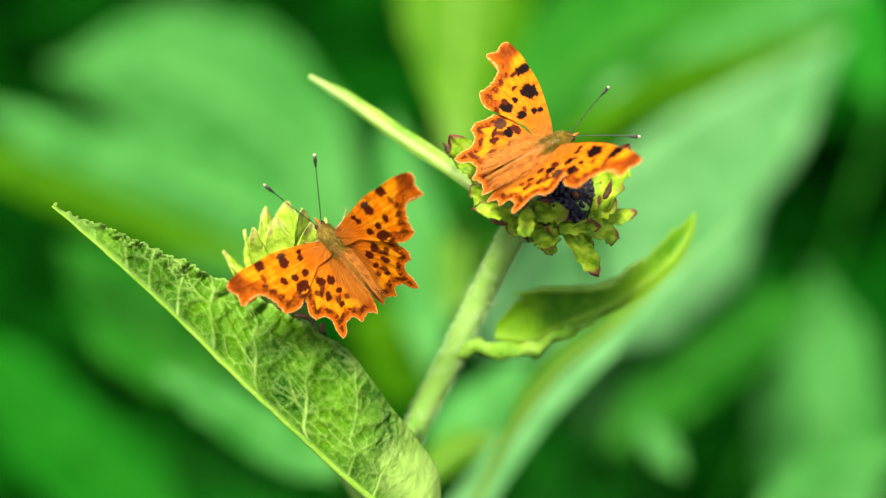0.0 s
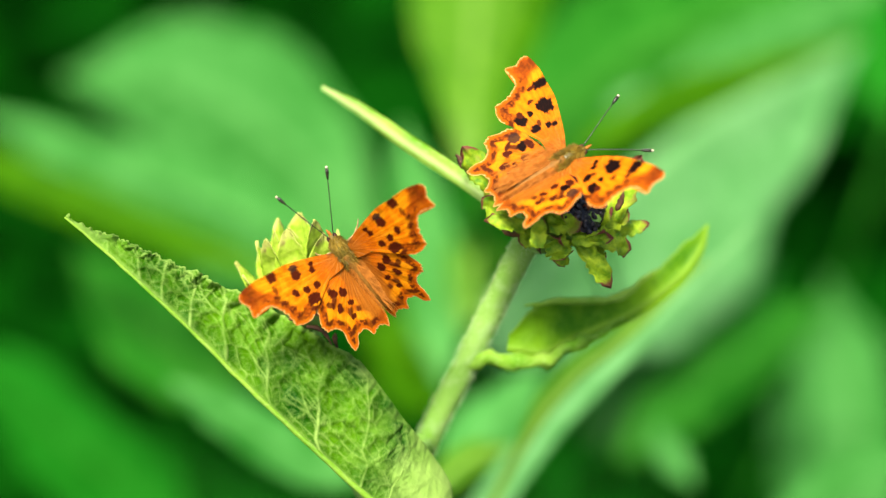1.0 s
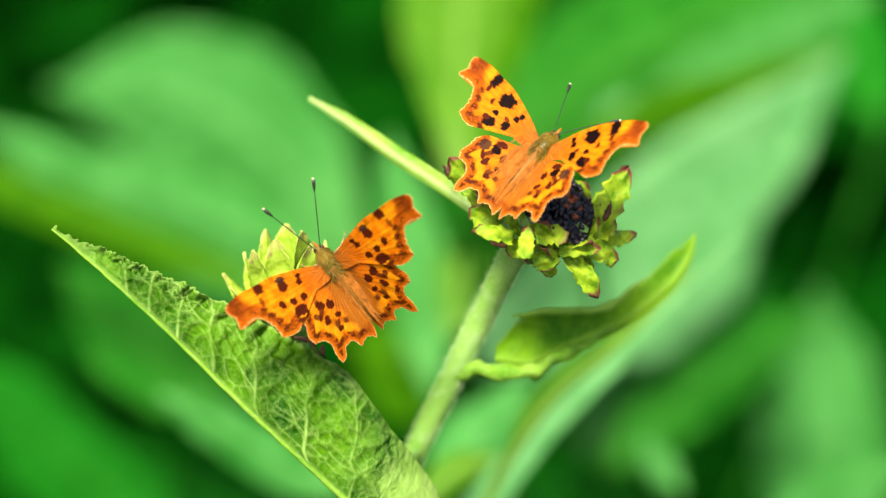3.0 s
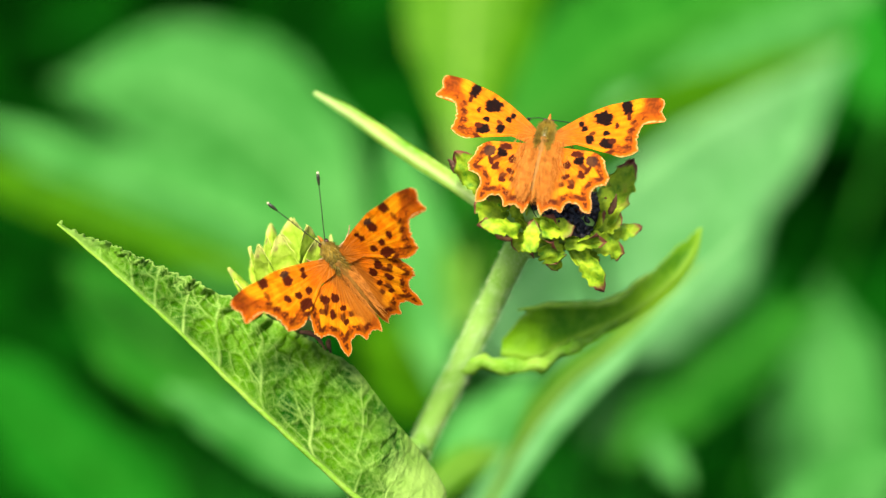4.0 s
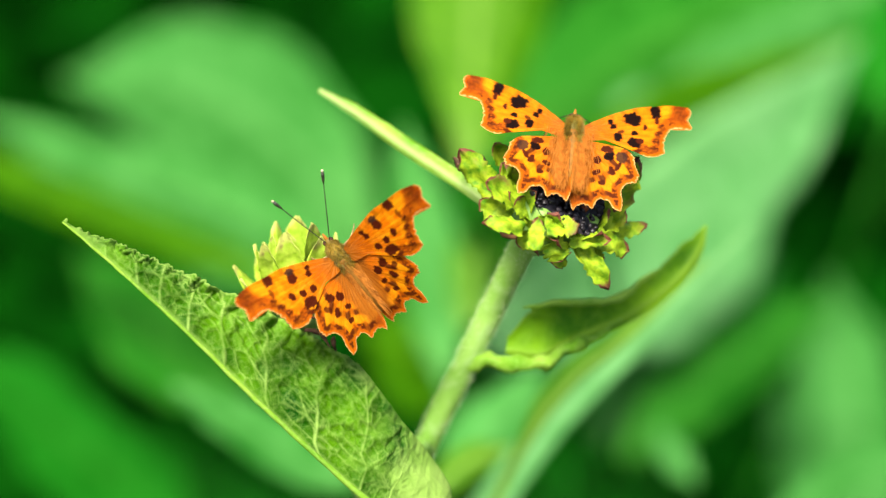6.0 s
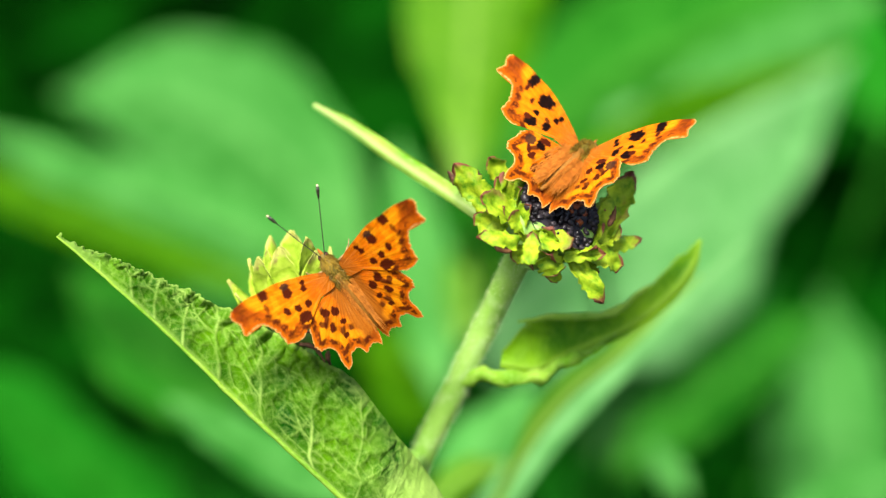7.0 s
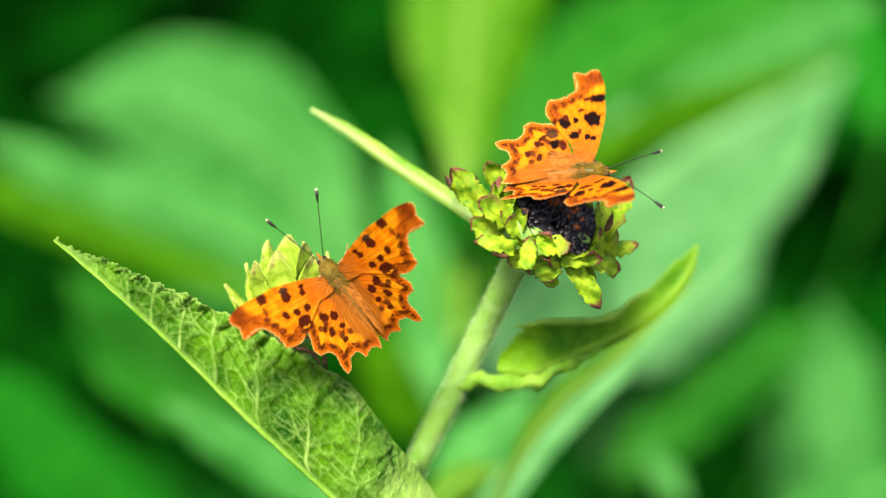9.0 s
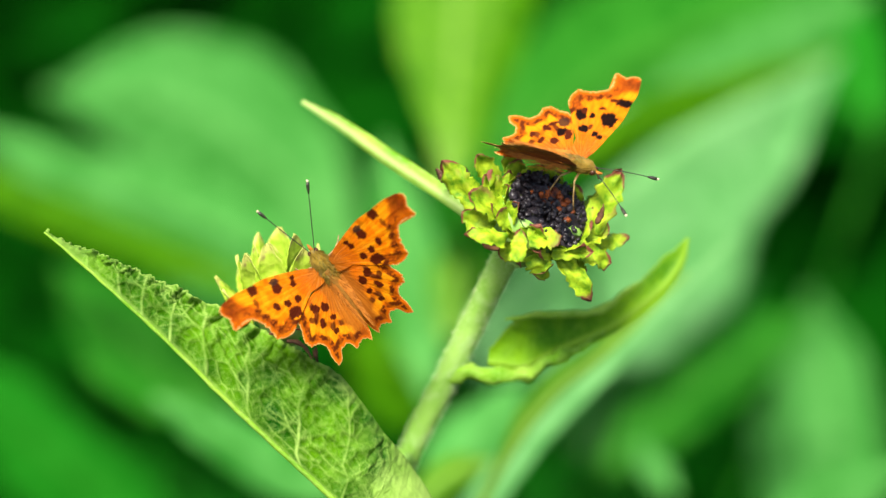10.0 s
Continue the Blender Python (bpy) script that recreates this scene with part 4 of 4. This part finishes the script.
def wing_colour(p, foot, fore, gap, seed, spots, gold):
    """The colour of the scales at a place of a wing; gap: how far it is from the scalloped margin; gold: how golden the wing is."""
    ang, rad = math.atan2(p.y - foot.y, p.x - foot.x), (p - foot).length
    veins = FORE_VEINS if fore else HIND_VEINS
    k = min(range(len(veins)), key=lambda i: abs(ang - veins[i]))
    near_vein = abs(ang - veins[k]) * rad
    between = smooth_step(1.0, 6, near_vein)
    room = 0.09 if fore else 0.23
    lune = max(0.0, 1 - abs(ang - veins[k]) / (room * 0.5)) ** 2      # 1 on a vein, 0 midway between two
    w = noise.noise(Vector((p.x * 0.06, p.y * 0.06, seed + 1)))
    w2 = noise.noise(Vector((p.x * 0.20, p.y * 0.20, seed + 2)))
    w3 = noise.noise(Vector((ang * 60, rad * 0.03, seed + 5)))
    c = lerp3(ORANGE, AMBER, min(1.0, 0.8 * smooth_step(20, 80, rad) * (0.55 + 0.45 * between) + 0.4 * smooth_step(0.0, 0.35, w)))
    c = lerp3(c, GOLD, gold * smooth_step(-0.15, 0.30, w + 0.4 * w2) * smooth_step(45, 95, rad))
    if fore:
        c = lerp3(c, TAN, 0.75 * smooth_step(58, 14, rad + 10 * w))
        c = lerp3(c, GOLD, 0.75 * smooth_step(14, 7, math.hypot(p.x - 150, p.y - 84) + 4 * w2))
        c = lerp3(c, GOLD, 0.40 * between * smooth_step(44, 36, gap + 8 * w) * smooth_step(24, 30, gap + 8 * w))
        rim = gap + 6 * w + 3 * w2
        c = lerp3(c, RUST, 0.75 * smooth_step(25, 18, rim + 5 * lune))
        c = lerp3(c, BROWN, 0.95 * smooth_step(6, 9, gap + 2 * w2) * smooth_step(23, 18, rim + 6 * lune) * smooth_step(176, 162, p.x) * (0.5 + 0.5 * between) * smooth_step(-0.35, -0.05, w2 + w))
        c = lerp3(c, RUST, 0.85 * smooth_step(153, 163, p.x + 7 * w) * smooth_step(62, 74, p.y + 6 * w2))
        c = lerp3(c, BROWN, 0.6 * smooth_step(156, 168, p.x + 9 * w2) * smooth_step(70, 84, p.y + 9 * w) * smooth_step(-0.3, 0.3, w2 + w))
        c = lerp3(c, BROWN, 0.35 * smooth_step(7, 2, 0.60 * p.x + 6 - p.y) * smooth_step(0.0, 0.4, noise.noise(Vector((rad * 0.09, 3.0, seed)))))
        c = lerp3(c, ORANGE, 0.55 * smooth_step(6, 3, gap + 2 * w2))
    else:
        c = lerp3(c, TAN, 0.95 * smooth_step(50, 30, p.x + (p.y + 60) * 0.05 + 9 * w))
        outer = smooth_step(26, 44, p.x + 5 * w)
        c = lerp3(c, GOLD, 0.55 * outer * smooth_step(16, 19, gap - 3 * lune) * smooth_step(33, 28, gap + 4 * w))
        c = lerp3(c, BROWN, 0.93 * outer * smooth_step(29, 32, gap - 5 * lune + 2 * w2) * smooth_step(43, 38, gap + 5 * w - 5 * lune) * (0.35 + 0.65 * between))
        c = lerp3(c, RUST, 0.7 * smooth_step(17, 13, gap + 3 * w2))
        c = lerp3(c, BROWN, 0.93 * smooth_step(6, 8.5, gap + 2 * w2) * smooth_step(17.5, 14, gap + 2 * w - 4 * lune) * (0.6 + 0.4 * between) * smooth_step(14, 30, p.x) * smooth_step(-0.40, -0.10, w2 + 0.6 * w))
        c = lerp3(c, ORANGE, 0.5 * smooth_step(6.5, 4, gap + 1.5 * w2))
    c = lerp3(c, RUST, 0.22 * max(0.0, 1 - near_vein / 1.6) * smooth_step(12, 30, rad))
    c = lerp3(c, BROWN, 0.42 * smooth_step(0.0, 0.45, w3) * smooth_step(105, 40, rad))
    c = lerp3(c, PALE, 0.16 * smooth_step(-0.05, -0.5, w3) * smooth_step(110, 30, rad))
    for x, y, a, b, turn, dark in spots:
        ca, sa = math.cos(radians(turn)), math.sin(radians(turn))
        dx, dy = p.x - x, p.y - y
        u, v = (dx * ca + dy * sa) / a, (dy * ca - dx * sa) / b
        d = (abs(u) ** 2.4 + abs(v) ** 2.4) ** (1 / 2.4) * 0.92 + 0.34 * w2 + 0.16 * w
        c = lerp3(c, BLACK if dark > 0.8 else SOOT if dark == 0.62 else BROWN, min(1.0, dark * 1.5) * smooth_step(1.12, 0.88, d))
    c = lerp3(c, BROWN, 0.22 * smooth_step(0.15, 0.5, noise.noise(Vector((p.x * 0.5, p.y * 0.5, seed + 9)))))
    return lerp3(c, PALE, 0.85 * smooth_step(2.0, 0.7, gap + 1.4 * w2))


def wing_mesh(name, points, spots, foot, side, seed, painted, gold):
    """A scalloped wing: two thin sheets with a slight camber and raised veins, scaled orange with dark marks above."""
    n, rings = 330, 72
    fore = name == "forewing"
    foot = Vector(foot)
    rim, far = [], []
    for q in curve_through(points, n):
        outer = (q - foot).length > (115 if fore else 60) and not (fore and q.y > 0.45 * q.x + 16) and not (not fore and (q.y > -22 or q.x < 9))
        if outer:
            q = q + (q - foot).normalized() * (2.6 * noise.noise(Vector((q.x * 0.20, q.y * 0.20, seed))) + 1.5 * noise.noise(Vector((q.x * 0.6, q.y * 0.6, seed))))
            far.append(q)
        rim.append(q)
    spread = np.array([(q.x, q.y) for q in far])
    top, low, col = [], [], []
    for j in range(rings + 1):
        f = (j / rings) ** 0.8
        for q in rim:
            p = foot.lerp(q, f)
            ang, rad = math.atan2(p.y - foot.y, p.x - foot.x), (p - foot).length
            near_vein = min(abs(ang - v) for v in (FORE_VEINS if fore else HIND_VEINS)) * rad
            ridge = max(0.0, 1 - near_vein / 2.4)
            camber = 3.0 * math.sin(min(1.0, rad / 200) * math.pi) + 2.6 * noise.noise(Vector((p.x * 0.02, p.y * 0.02, seed))) - 0.0001 * rad * rad * (1 if fore else 0.6)
            camber += 1.1 * smooth_step(0, 9, near_vein) * smooth_step(20, 60, rad)
            x, y = side * (p.x * 1.02 - foot.x), p.y * 1.08 - foot.y
            top.append(Vector((x, y, camber + 0.45 * (1 - 0.8 * f) + ridge * 0.4)) * E)
            low.append(Vector((x, y, camber - 0.45 * (1 - 0.8 * f))) * E)
            if side < 0:
                gap = float(np.sqrt(((spread - (p.x, p.y)) ** 2).sum(1).min()))
                col.append((*wing_colour(p, foot, fore, gap, seed, spots, gold), 1.0))
    painted += col
    col = painted
    faces, slots = [], []
    half = (rings + 1) * n
    for layer in (0, 1):
        for j in range(rings):
            for i in range(n):
                a, b = layer * half + j * n + i, layer * half + j * n + (i + 1) % n
                f = (a, a + n, b + n, b)
                faces.append(f if (layer == 0) == (side < 0) else f[::-1])
                slots.append(layer)
    for i in range(n):
        a, b = rings * n + i, rings * n + (i + 1) % n
        f = (a, a + half, b + half, b)
        faces.append(f if side < 0 else f[::-1])
        slots.append(0)
    return mesh_of(name, top + low, faces, [WING, WING_UNDER], slots=slots, values={"scales": ("FLOAT_COLOR", col + col)})


def wing_pose(side, fore, lift, sweep, twist=0.0):
    """The pose of a wing on its butterfly: lifted about the body's line, swept in its own plane and twisted about its length."""
    x, y = FORE_FOOT if fore else HIND_FOOT
    return (Matrix.Translation((side * HINGE * E, 0, 0)) @ pose(0, 0, 0, 0, -side * lift, 0) @ Matrix.Translation((side * (x - HINGE) * E, y * E, (0.9 if fore else 0.1) * 2 * E))
            @ pose(0, 0, 0, twist, 0, 0) @ pose(0, 0, 0, 0, 0, side * sweep))


def fur_mesh(name, count, seed, where, length, mat):
    """Short hairs, as thin spikes: where(rng) gives foot and way."""
    rng = random.Random(seed)
    verts, faces = [], []
    for _ in range(count):
        p, d = where(rng)
        d = d.normalized()
        x = d.orthogonal().normalized() * rng.uniform(0.35, 0.55)
        y = d.cross(x)
        ln = length * rng.uniform(0.6, 1.3)
        bend = Vector((rng.gauss(0, 0.12), -0.25, -0.1)) * ln
        b = len(verts)
        verts += [(p + x) * E, (p - x * 0.5 + y) * E, (p - x * 0.5 - y) * E, (p + d * ln * 0.6 + bend * 0.4 + x * 0.5) * E, (p + d * ln + bend) * E]
        faces += [(b, b + 1, b + 3), (b + 1, b + 2, b + 3), (b + 2, b, b + 3), (b, b + 3, b + 4), (b + 1, b + 3, b + 4)]
    return mesh_of(name, verts, faces, [mat], smooth=False)


def wing_set(fore_spots, hind_spots, gold):
    """The four wings of a butterfly, by side and whether it is a forewing."""
    out = {}
    for fore, points, spots, foot, seed in ((True, FORE, fore_spots, FORE_FOOT, 3), (False, HIND, hind_spots, HIND_FOOT, 7)):
        painted = []
        for side in (-1, 1):
            out[(side, fore)] = wing_mesh("forewing" if fore else "hindwing", points, spots, foot, side, seed, painted, gold)
    return out


def abdomen_mesh():
    pts = [Vector((0, (2 - 118 * i / 22), -1 - 5 * (i / 22) ** 2)) * E for i in range(23)]
    rad = [(12.5 - 9.5 * (i / 22) ** 2.2 + 0.55 * math.sin(i * 1.9)) * E for i in range(23)]
    v, f = tube(pts, rad, 18)
    return mesh_of("abdomen", v, f, [OCHRE])


def body_hairs(rng):
    a = rng.choice((-1, 1)) * abs(rng.gauss(0.95, 0.4))
    y = rng.uniform(-16, 38)
    r = 12.5 * math.sqrt(max(0.1, 1 - ((y - 10) / 32) ** 2))
    return Vector((math.sin(a) * r, y, math.cos(a) * r * 0.9)), Vector((math.sin(a) * 0.8 + rng.gauss(0, 0.25), -0.8 + rng.gauss(0, 0.3), math.cos(a) * 0.7))


def base_hairs(rng):
    s = rng.choice((-1, 1))
    x, y = 3 + abs(rng.gauss(0, 13)), rng.uniform(-100, 2)
    return Vector((s * x, y, (11 - 0.75 * x if x < 12 else 2.5 + x * 0.10) + 1.5)), Vector((s * (0.18 + rng.gauss(0, 0.08)), -1, 0.10))


ROOT = Vector((0, 39, 4))                  # where the antennae spring from, in E
LEGS = [(9, 14, 46, 6), (8, 2, 40, -26)]   # foot of the leg and its reach, in E


def feeler_pose(droop):
    """The pose of an antenna, drooped below the body's line by so many degrees."""
    return Matrix.Translation((0, ROOT.y * 1.08 * E, ROOT.z * E)) @ pose(0, 0, 0, -droop, 0, 0)


def butterfly(place, label, feelers, wing_meshes):
    """A butterfly at rest; feelers: the two antennae's ends in E."""
    b = root("butterfly", place, label, "butterfly", group="butterflies on the plant")
    hang("thorax", blob("thorax", (0, 9 * E, 0), (13 * E, 24 * E, 12 * E), THORAX, 14, 18, rough=0.12), b, "olive-gold furry thorax")
    hang("abdomen", abdomen_mesh(), b, "ochre furry abdomen")
    hd = hang("head", blob("head", (0, 34 * E, -2 * E), (8.5 * E, 8.5 * E, 8 * E), FUR, 10, 14, rough=0.15), b)
    for s in (-1, 1):
        hang("eye", blob("eye", (s * 6.5 * E, 37 * E, -1 * E), (3.8 * E, 4.8 * E, 4.8 * E), EYE_GLOSS, 8, 12), hd)
    hang("palp", tube_mesh("palp", [Vector((0, 39, -3)) * E, Vector((0, 46, -3)) * E, Vector((0, 53, -1)) * E], [4 * E, 3 * E, 1 * E], FUR_TAN, Vector((0, 0, 0)), 8), hd)
    antennae = []
    for (x, y, z) in feelers:
        end = Vector((x * 1.04, y * 1.10, z))
        start = Vector((math.copysign(4, x), 39, 4))
        run = spline([start * E, start.lerp(end, 0.5) * E + Vector((0, 0, 3 * E)), end * E], 20)
        run = [q - ROOT * E for q in run]
        an = hang("antenna", tube_mesh("antenna", run[:18], 0.85 * E, DARK_HORN, Vector((0, 0, 0)), 8), b, "thin banded dark antenna")
        antennae.append(an)
        hang("club", tube_mesh("club", run[16:20], [1.2 * E, 2.6 * E, 3.2 * E, 3.0 * E], DARK_HORN, Vector((0, 0, 0)), 10), an, "black antenna club")
        hang("club_tip", blob("club_tip", run[20] - (run[20] - run[19]) * 0.6, (2.4 * E, 2.4 * E, 2.4 * E), PALE_TIP, 8, 10), an, "cream antenna tip")
    for s in (-1, 1):
        for x, y, rx, ry in LEGS:
            knee = Vector((s * (x + rx * 0.5), y + ry * 0.5, -9))
            shin = Vector((s * (x + rx * 0.75), y + ry, -34))
            toe = Vector((s * (x + rx * 0.85), y + ry * 1.25, -58))
            leg = [Vector((s * x, y, -7)), knee, shin, toe]
            pts = [leg[0], leg[0].lerp(knee, 0.6), knee, knee.lerp(shin, 0.5), shin, shin.lerp(toe, 0.5), toe]
            hang("leg", tube_mesh("leg", [q * E for q in pts], [2.2 * E, 2.2 * E, 1.7 * E, 1.5 * E, 1.3 * E, 1.1 * E, 0.9 * E], LEG, Vector((0, 0, 0)), 8), b)
    tagged(hang("thorax_fur", fur_mesh("thorax_fur", 1500, 4, body_hairs, 10, FUR), b, "golden thorax hairs"), kind="stuff")
    tagged(hang("wing_base_hair", fur_mesh("wing_base_hair", 1900, 6, base_hairs, 20, FUR_TAN), b, "long tan hairs at the wing bases"), kind="stuff")
    for ob in b.children:
        ob.matrix_basis = Matrix.Diagonal((1.02, 1.08, 1.02, 1)) if ob not in antennae else feeler_pose(0)
    wings = {}
    for key, me in wing_meshes.items():
        wings[key] = hang("forewing" if key[1] else "hindwing", me, b, "scalloped orange wing with black spots", wing_pose(*key, 20, 0))
    return b, wings, antennae


def fly_rows(table):
    """Rows of seconds, place (across, down, deep) and turn as a rotation vector in the view's frame, lifts, sweeps and twists."""
    spot, turns = [], {(side, fore): [] for side in (-1, 1) for fore in (True, False)}
    for t, a, d, deep, wx, wy, wz, left, right, fl, fr, hl, hr, tfl, tfr, thl, thr in table:
        w = Vector((wx, wy, wz))
        q = Matrix.Rotation(w.length, 4, w.normalized())
        spot.append((t, Matrix.Translation(at(a, d, deep)) @ VIEW.to_4x4() @ q))
        for key, lift, sweep, twist in (((-1, True), left, fl, tfl), ((1, True), right, fr, tfr), ((-1, False), left, hl, thl), ((1, False), right, hr, thr)):
            turns[key].append((t, wing_pose(*key, lift, sweep, twist)))
    return spot, turns


STILL_ONE, still_wings, still_feelers = butterfly(at(593, 433, -6), "orange butterfly with spread scalloped wings resting on a bud", [(-31, 146, 14), (68, 137, 10)], wing_set(FORE_SMALL, HIND_SMALL, 0.75))
RESTLESS, restless_wings, restless_feelers = butterfly(at(967, 264, -5), "orange butterfly turning with half-open wings on a withered flower head", [(-50, 130, 16), (66, 126, 16)], wing_set(FORE_SPOTS, HIND_SPOTS, 0.1))


def motions():
    """Seconds, place, turn, wing lifts left and right, sweeps and twists of the fore- and hindwings."""
    for fly, wings, table in ((STILL_ONE, still_wings, [
        (0, 590.6, 430.1, -4.0, 0.325, 0.009, 0.629, 36.3, 30.5, -8.5, -17.1, 1.7, -7.4, -5.3, -3.0, -1.8, 2.4),
        (0.5, 589.1, 431.7, -4.0, 0.323, 0.011, 0.629, 36.2, 30.4, -8.5, -17.0, 1.6, -7.3, -5.3, -2.9, -1.8, 2.3),
        (1, 590.0, 431.5, -4.0, 0.321, 0.012, 0.629, 36.2, 30.4, -8.4, -16.9, 1.5, -7.2, -5.2, -2.8, -1.7, 2.2),
        (1.5, 590.0, 432.0, -4.0, 0.320, 0.014, 0.630, 36.1, 30.4, -8.4, -16.9, 1.4, -7.0, -5.2, -2.6, -1.7, 2.1),
        (2, 588.7, 431.3, -4.0, 0.318, 0.016, 0.630, 36.1, 30.3, -8.4, -16.8, 1.3, -6.9, -5.2, -2.5, -1.7, 2.0),
        (2.5, 589.4, 432.8, -4.0, 0.316, 0.017, 0.630, 36.0, 30.3, -8.3, -16.7, 1.2, -6.7, -5.1, -2.4, -1.7, 1.9),
        (4, 587.7, 432.7, -4.0, 0.311, 0.022, 0.631, 35.9, 30.1, -8.2, -16.5, 0.9, -6.3, -5.1, -2.0, -1.6, 1.6),
        (4.5, 588.5, 431.6, -4.0, 0.309, 0.024, 0.631, 35.8, 30.1, -8.2, -16.5, 0.8, -6.1, -5.0, -1.9, -1.6, 1.5),
        (5, 587.4, 432.1, -4.0, 0.307, 0.025, 0.632, 35.8, 30.0, -8.2, -16.4, 0.7, -6.0, -5.0, -1.8, -1.5, 1.4),
        (5.5, 587.2, 432.5, -4.0, 0.305, 0.027, 0.632, 35.7, 30.0, -8.1, -16.3, 0.6, -5.8, -5.0, -1.6, -1.5, 1.3),
        (7, 588.2, 434.2, -4.0, 0.300, 0.032, 0.633, 35.6, 29.9, -8.0, -16.1, 0.3, -5.4, -4.9, -1.3, -1.5, 1.0),
        (7.5, 588.5, 434.0, -4.0, 0.298, 0.034, 0.633, 35.5, 29.8, -8.0, -16.1, 0.2, -5.3, -4.8, -1.1, -1.4, 0.9),
        (8, 590.8, 427.5, -4.0, 0.296, 0.035, 0.633, 44.5, 20.8, 1.6, -16.0, 0.1, -5.1, -4.8, -1.0, -1.4, 0.8),
        (8.5, 591.0, 428.9, -4.0, 0.295, 0.037, 0.633, 40.4, 24.7, -2.9, -15.9, 0.0, -5.0, -4.8, -0.9, -1.4, 0.7),
        (9, 591.6, 433.7, -4.0, 0.293, 0.038, 0.634, 35.4, 29.7, -7.9, -15.9, -0.1, -4.8, -4.8, -0.8, -1.4, 0.6),
        (9.5, 592.5, 433.0, -4.0, 0.291, 0.040, 0.634, 35.3, 29.6, -7.9, -15.8, -0.2, -4.7, -4.7, -0.6, -1.3, 0.5),
        (10, 591.7, 432.4, -4.0, 0.289, 0.042, 0.634, 35.3, 29.6, -7.8, -15.7, -0.3, -4.5, -4.7, -0.5, -1.3, 0.4),
    ]), (RESTLESS, restless_wings, [
        (0, 973.9, 259.0, -8.2, -0.419, -0.378, -1.045, 7.5, 31.1, -22.6, -6.2, -15.6, 4.6, -1.4, 11.1, 5.6, 12.0),
        (1, 975.7, 263.9, -9.2, -0.286, -0.171, -1.019, -9.2, 36.9, -15.9, -2.2, -11.2, 2.3, 2.3, 14.2, 2.1, 2.1),
        (1.5, 971.1, 255.1, -7.9, -0.522, -0.333, -0.912, 3.9, 24.3, -16.0, -6.3, -11.4, 0.9, 6.4, 15.2, 8.2, 8.7),
        (2, 961.8, 248.9, -8.4, -0.438, -0.226, -0.775, -3.1, 27.9, -12.6, -5.7, -9.4, -0.3, 4.4, 16.4, 7.4, 6.7),
        (2.5, 956.6, 235.9, -6.8, -0.336, -0.168, -0.753, -6.2, 31.8, -16.0, 4.4, -17.4, 6.7, -2.5, 13.3, -0.9, 2.4),
        (3.8, 961.6, 225.8, -4.1, -0.434, -0.341, -0.277, 22.7, 27.6, -0.2, -3.9, -2.1, 4.3, -0.3, 4.7, -2.5, 1.0),
        (4, 954.5, 221.6, -4.4, -0.493, -0.107, -0.213, 0.7, 2.5, -2.6, 2.8, -3.9, 3.1, -0.4, 2.1, 1.9, 0.7),
        (4.5, 967.3, 217.5, -2.8, -0.507, 0.050, -0.049, 13.2, 14.7, -1.4, 3.5, -1.2, 2.9, 6.9, 2.4, -2.2, -2.0),
        (5, 975.2, 212.7, 0.8, -0.473, 0.132, -0.046, 4.9, 12.3, -3.1, 0.9, -6.5, -3.3, 4.4, 3.2, 2.6, -0.3),
        (5.2, 981.5, 214.5, -1.2, -0.474, 0.096, -0.052, -3.8, -3.5, -3.3, -5.7, -2.6, -1.7, -2.3, -3.0, 1.2, 1.6),
        (5.5, 986.4, 212.8, -0.6, -0.477, 0.301, -0.019, 25.0, 25.4, -5.2, 2.2, -1.3, 2.4, 12.2, -1.3, -0.2, -3.0),
        (5.7, 992.7, 211.3, 0.1, -0.541, 0.143, 0.027, -1.4, -0.7, -0.7, -5.7, -2.2, -1.0, 0.0, -1.1, -0.1, 2.4),
        (6.8, 1006.5, 227.3, 2.2, -0.729, 0.002, -0.688, 6.3, 33.2, -21.3, -6.9, -19.3, -3.7, 12.0, 13.4, 8.1, 16.7),
        (7, 1020.0, 224.4, 3.7, -0.797, -0.019, -0.690, 15.5, 41.2, -18.3, -7.9, -17.9, -0.8, 14.2, 14.1, 7.4, 16.5),
        (7.5, 1007.8, 215.4, 1.1, -0.645, 0.041, -0.824, -8.9, 36.3, -21.3, -6.6, -17.5, 2.6, 10.6, 18.3, 11.2, 15.7),
        (8, 1021.1, 227.3, -0.6, -0.483, -0.373, -1.150, 6.7, 38.2, -26.3, -7.4, -20.3, 4.0, 4.9, 20.7, 3.1, 12.6),
        (8.5, 1034.1, 245.2, 0.1, -0.440, -0.362, -1.430, 7.0, 42.6, -25.9, 1.4, -11.7, 11.8, -10.1, 11.5, 6.1, 4.2),
        (9, 1031.9, 249.2, -0.5, -0.306, -0.452, -1.492, -0.9, 42.9, -21.0, -8.2, -14.3, -5.3, -5.6, 12.0, -5.8, 3.6),
        (9.5, 1022.5, 246.7, -1.6, -0.646, -0.759, -1.698, 17.3, 32.1, -22.7, -23.9, -17.9, -4.1, -1.3, -0.6, 1.9, 11.0),
        (10, 1029.2, 247.0, -0.6, -0.453, -0.937, -1.920, 16.8, 45.3, -23.9, -34.2, -17.8, -10.8, -9.4, 4.6, -2.1, 4.0),
    ])):
        spot, turns = fly_rows(table)
        walk(fly, spot)
        for key, rows in turns.items():
            walk(wings[key], rows)
    for an in restless_feelers:
        walk(an, [(t, feeler_pose(droop)) for t, droop in ((0, 4), (2.5, 6), (3.8, 62), (5, 78), (7, 72), (7.5, 60), (8.3, 34), (9, 25), (10, 21))])


motions()
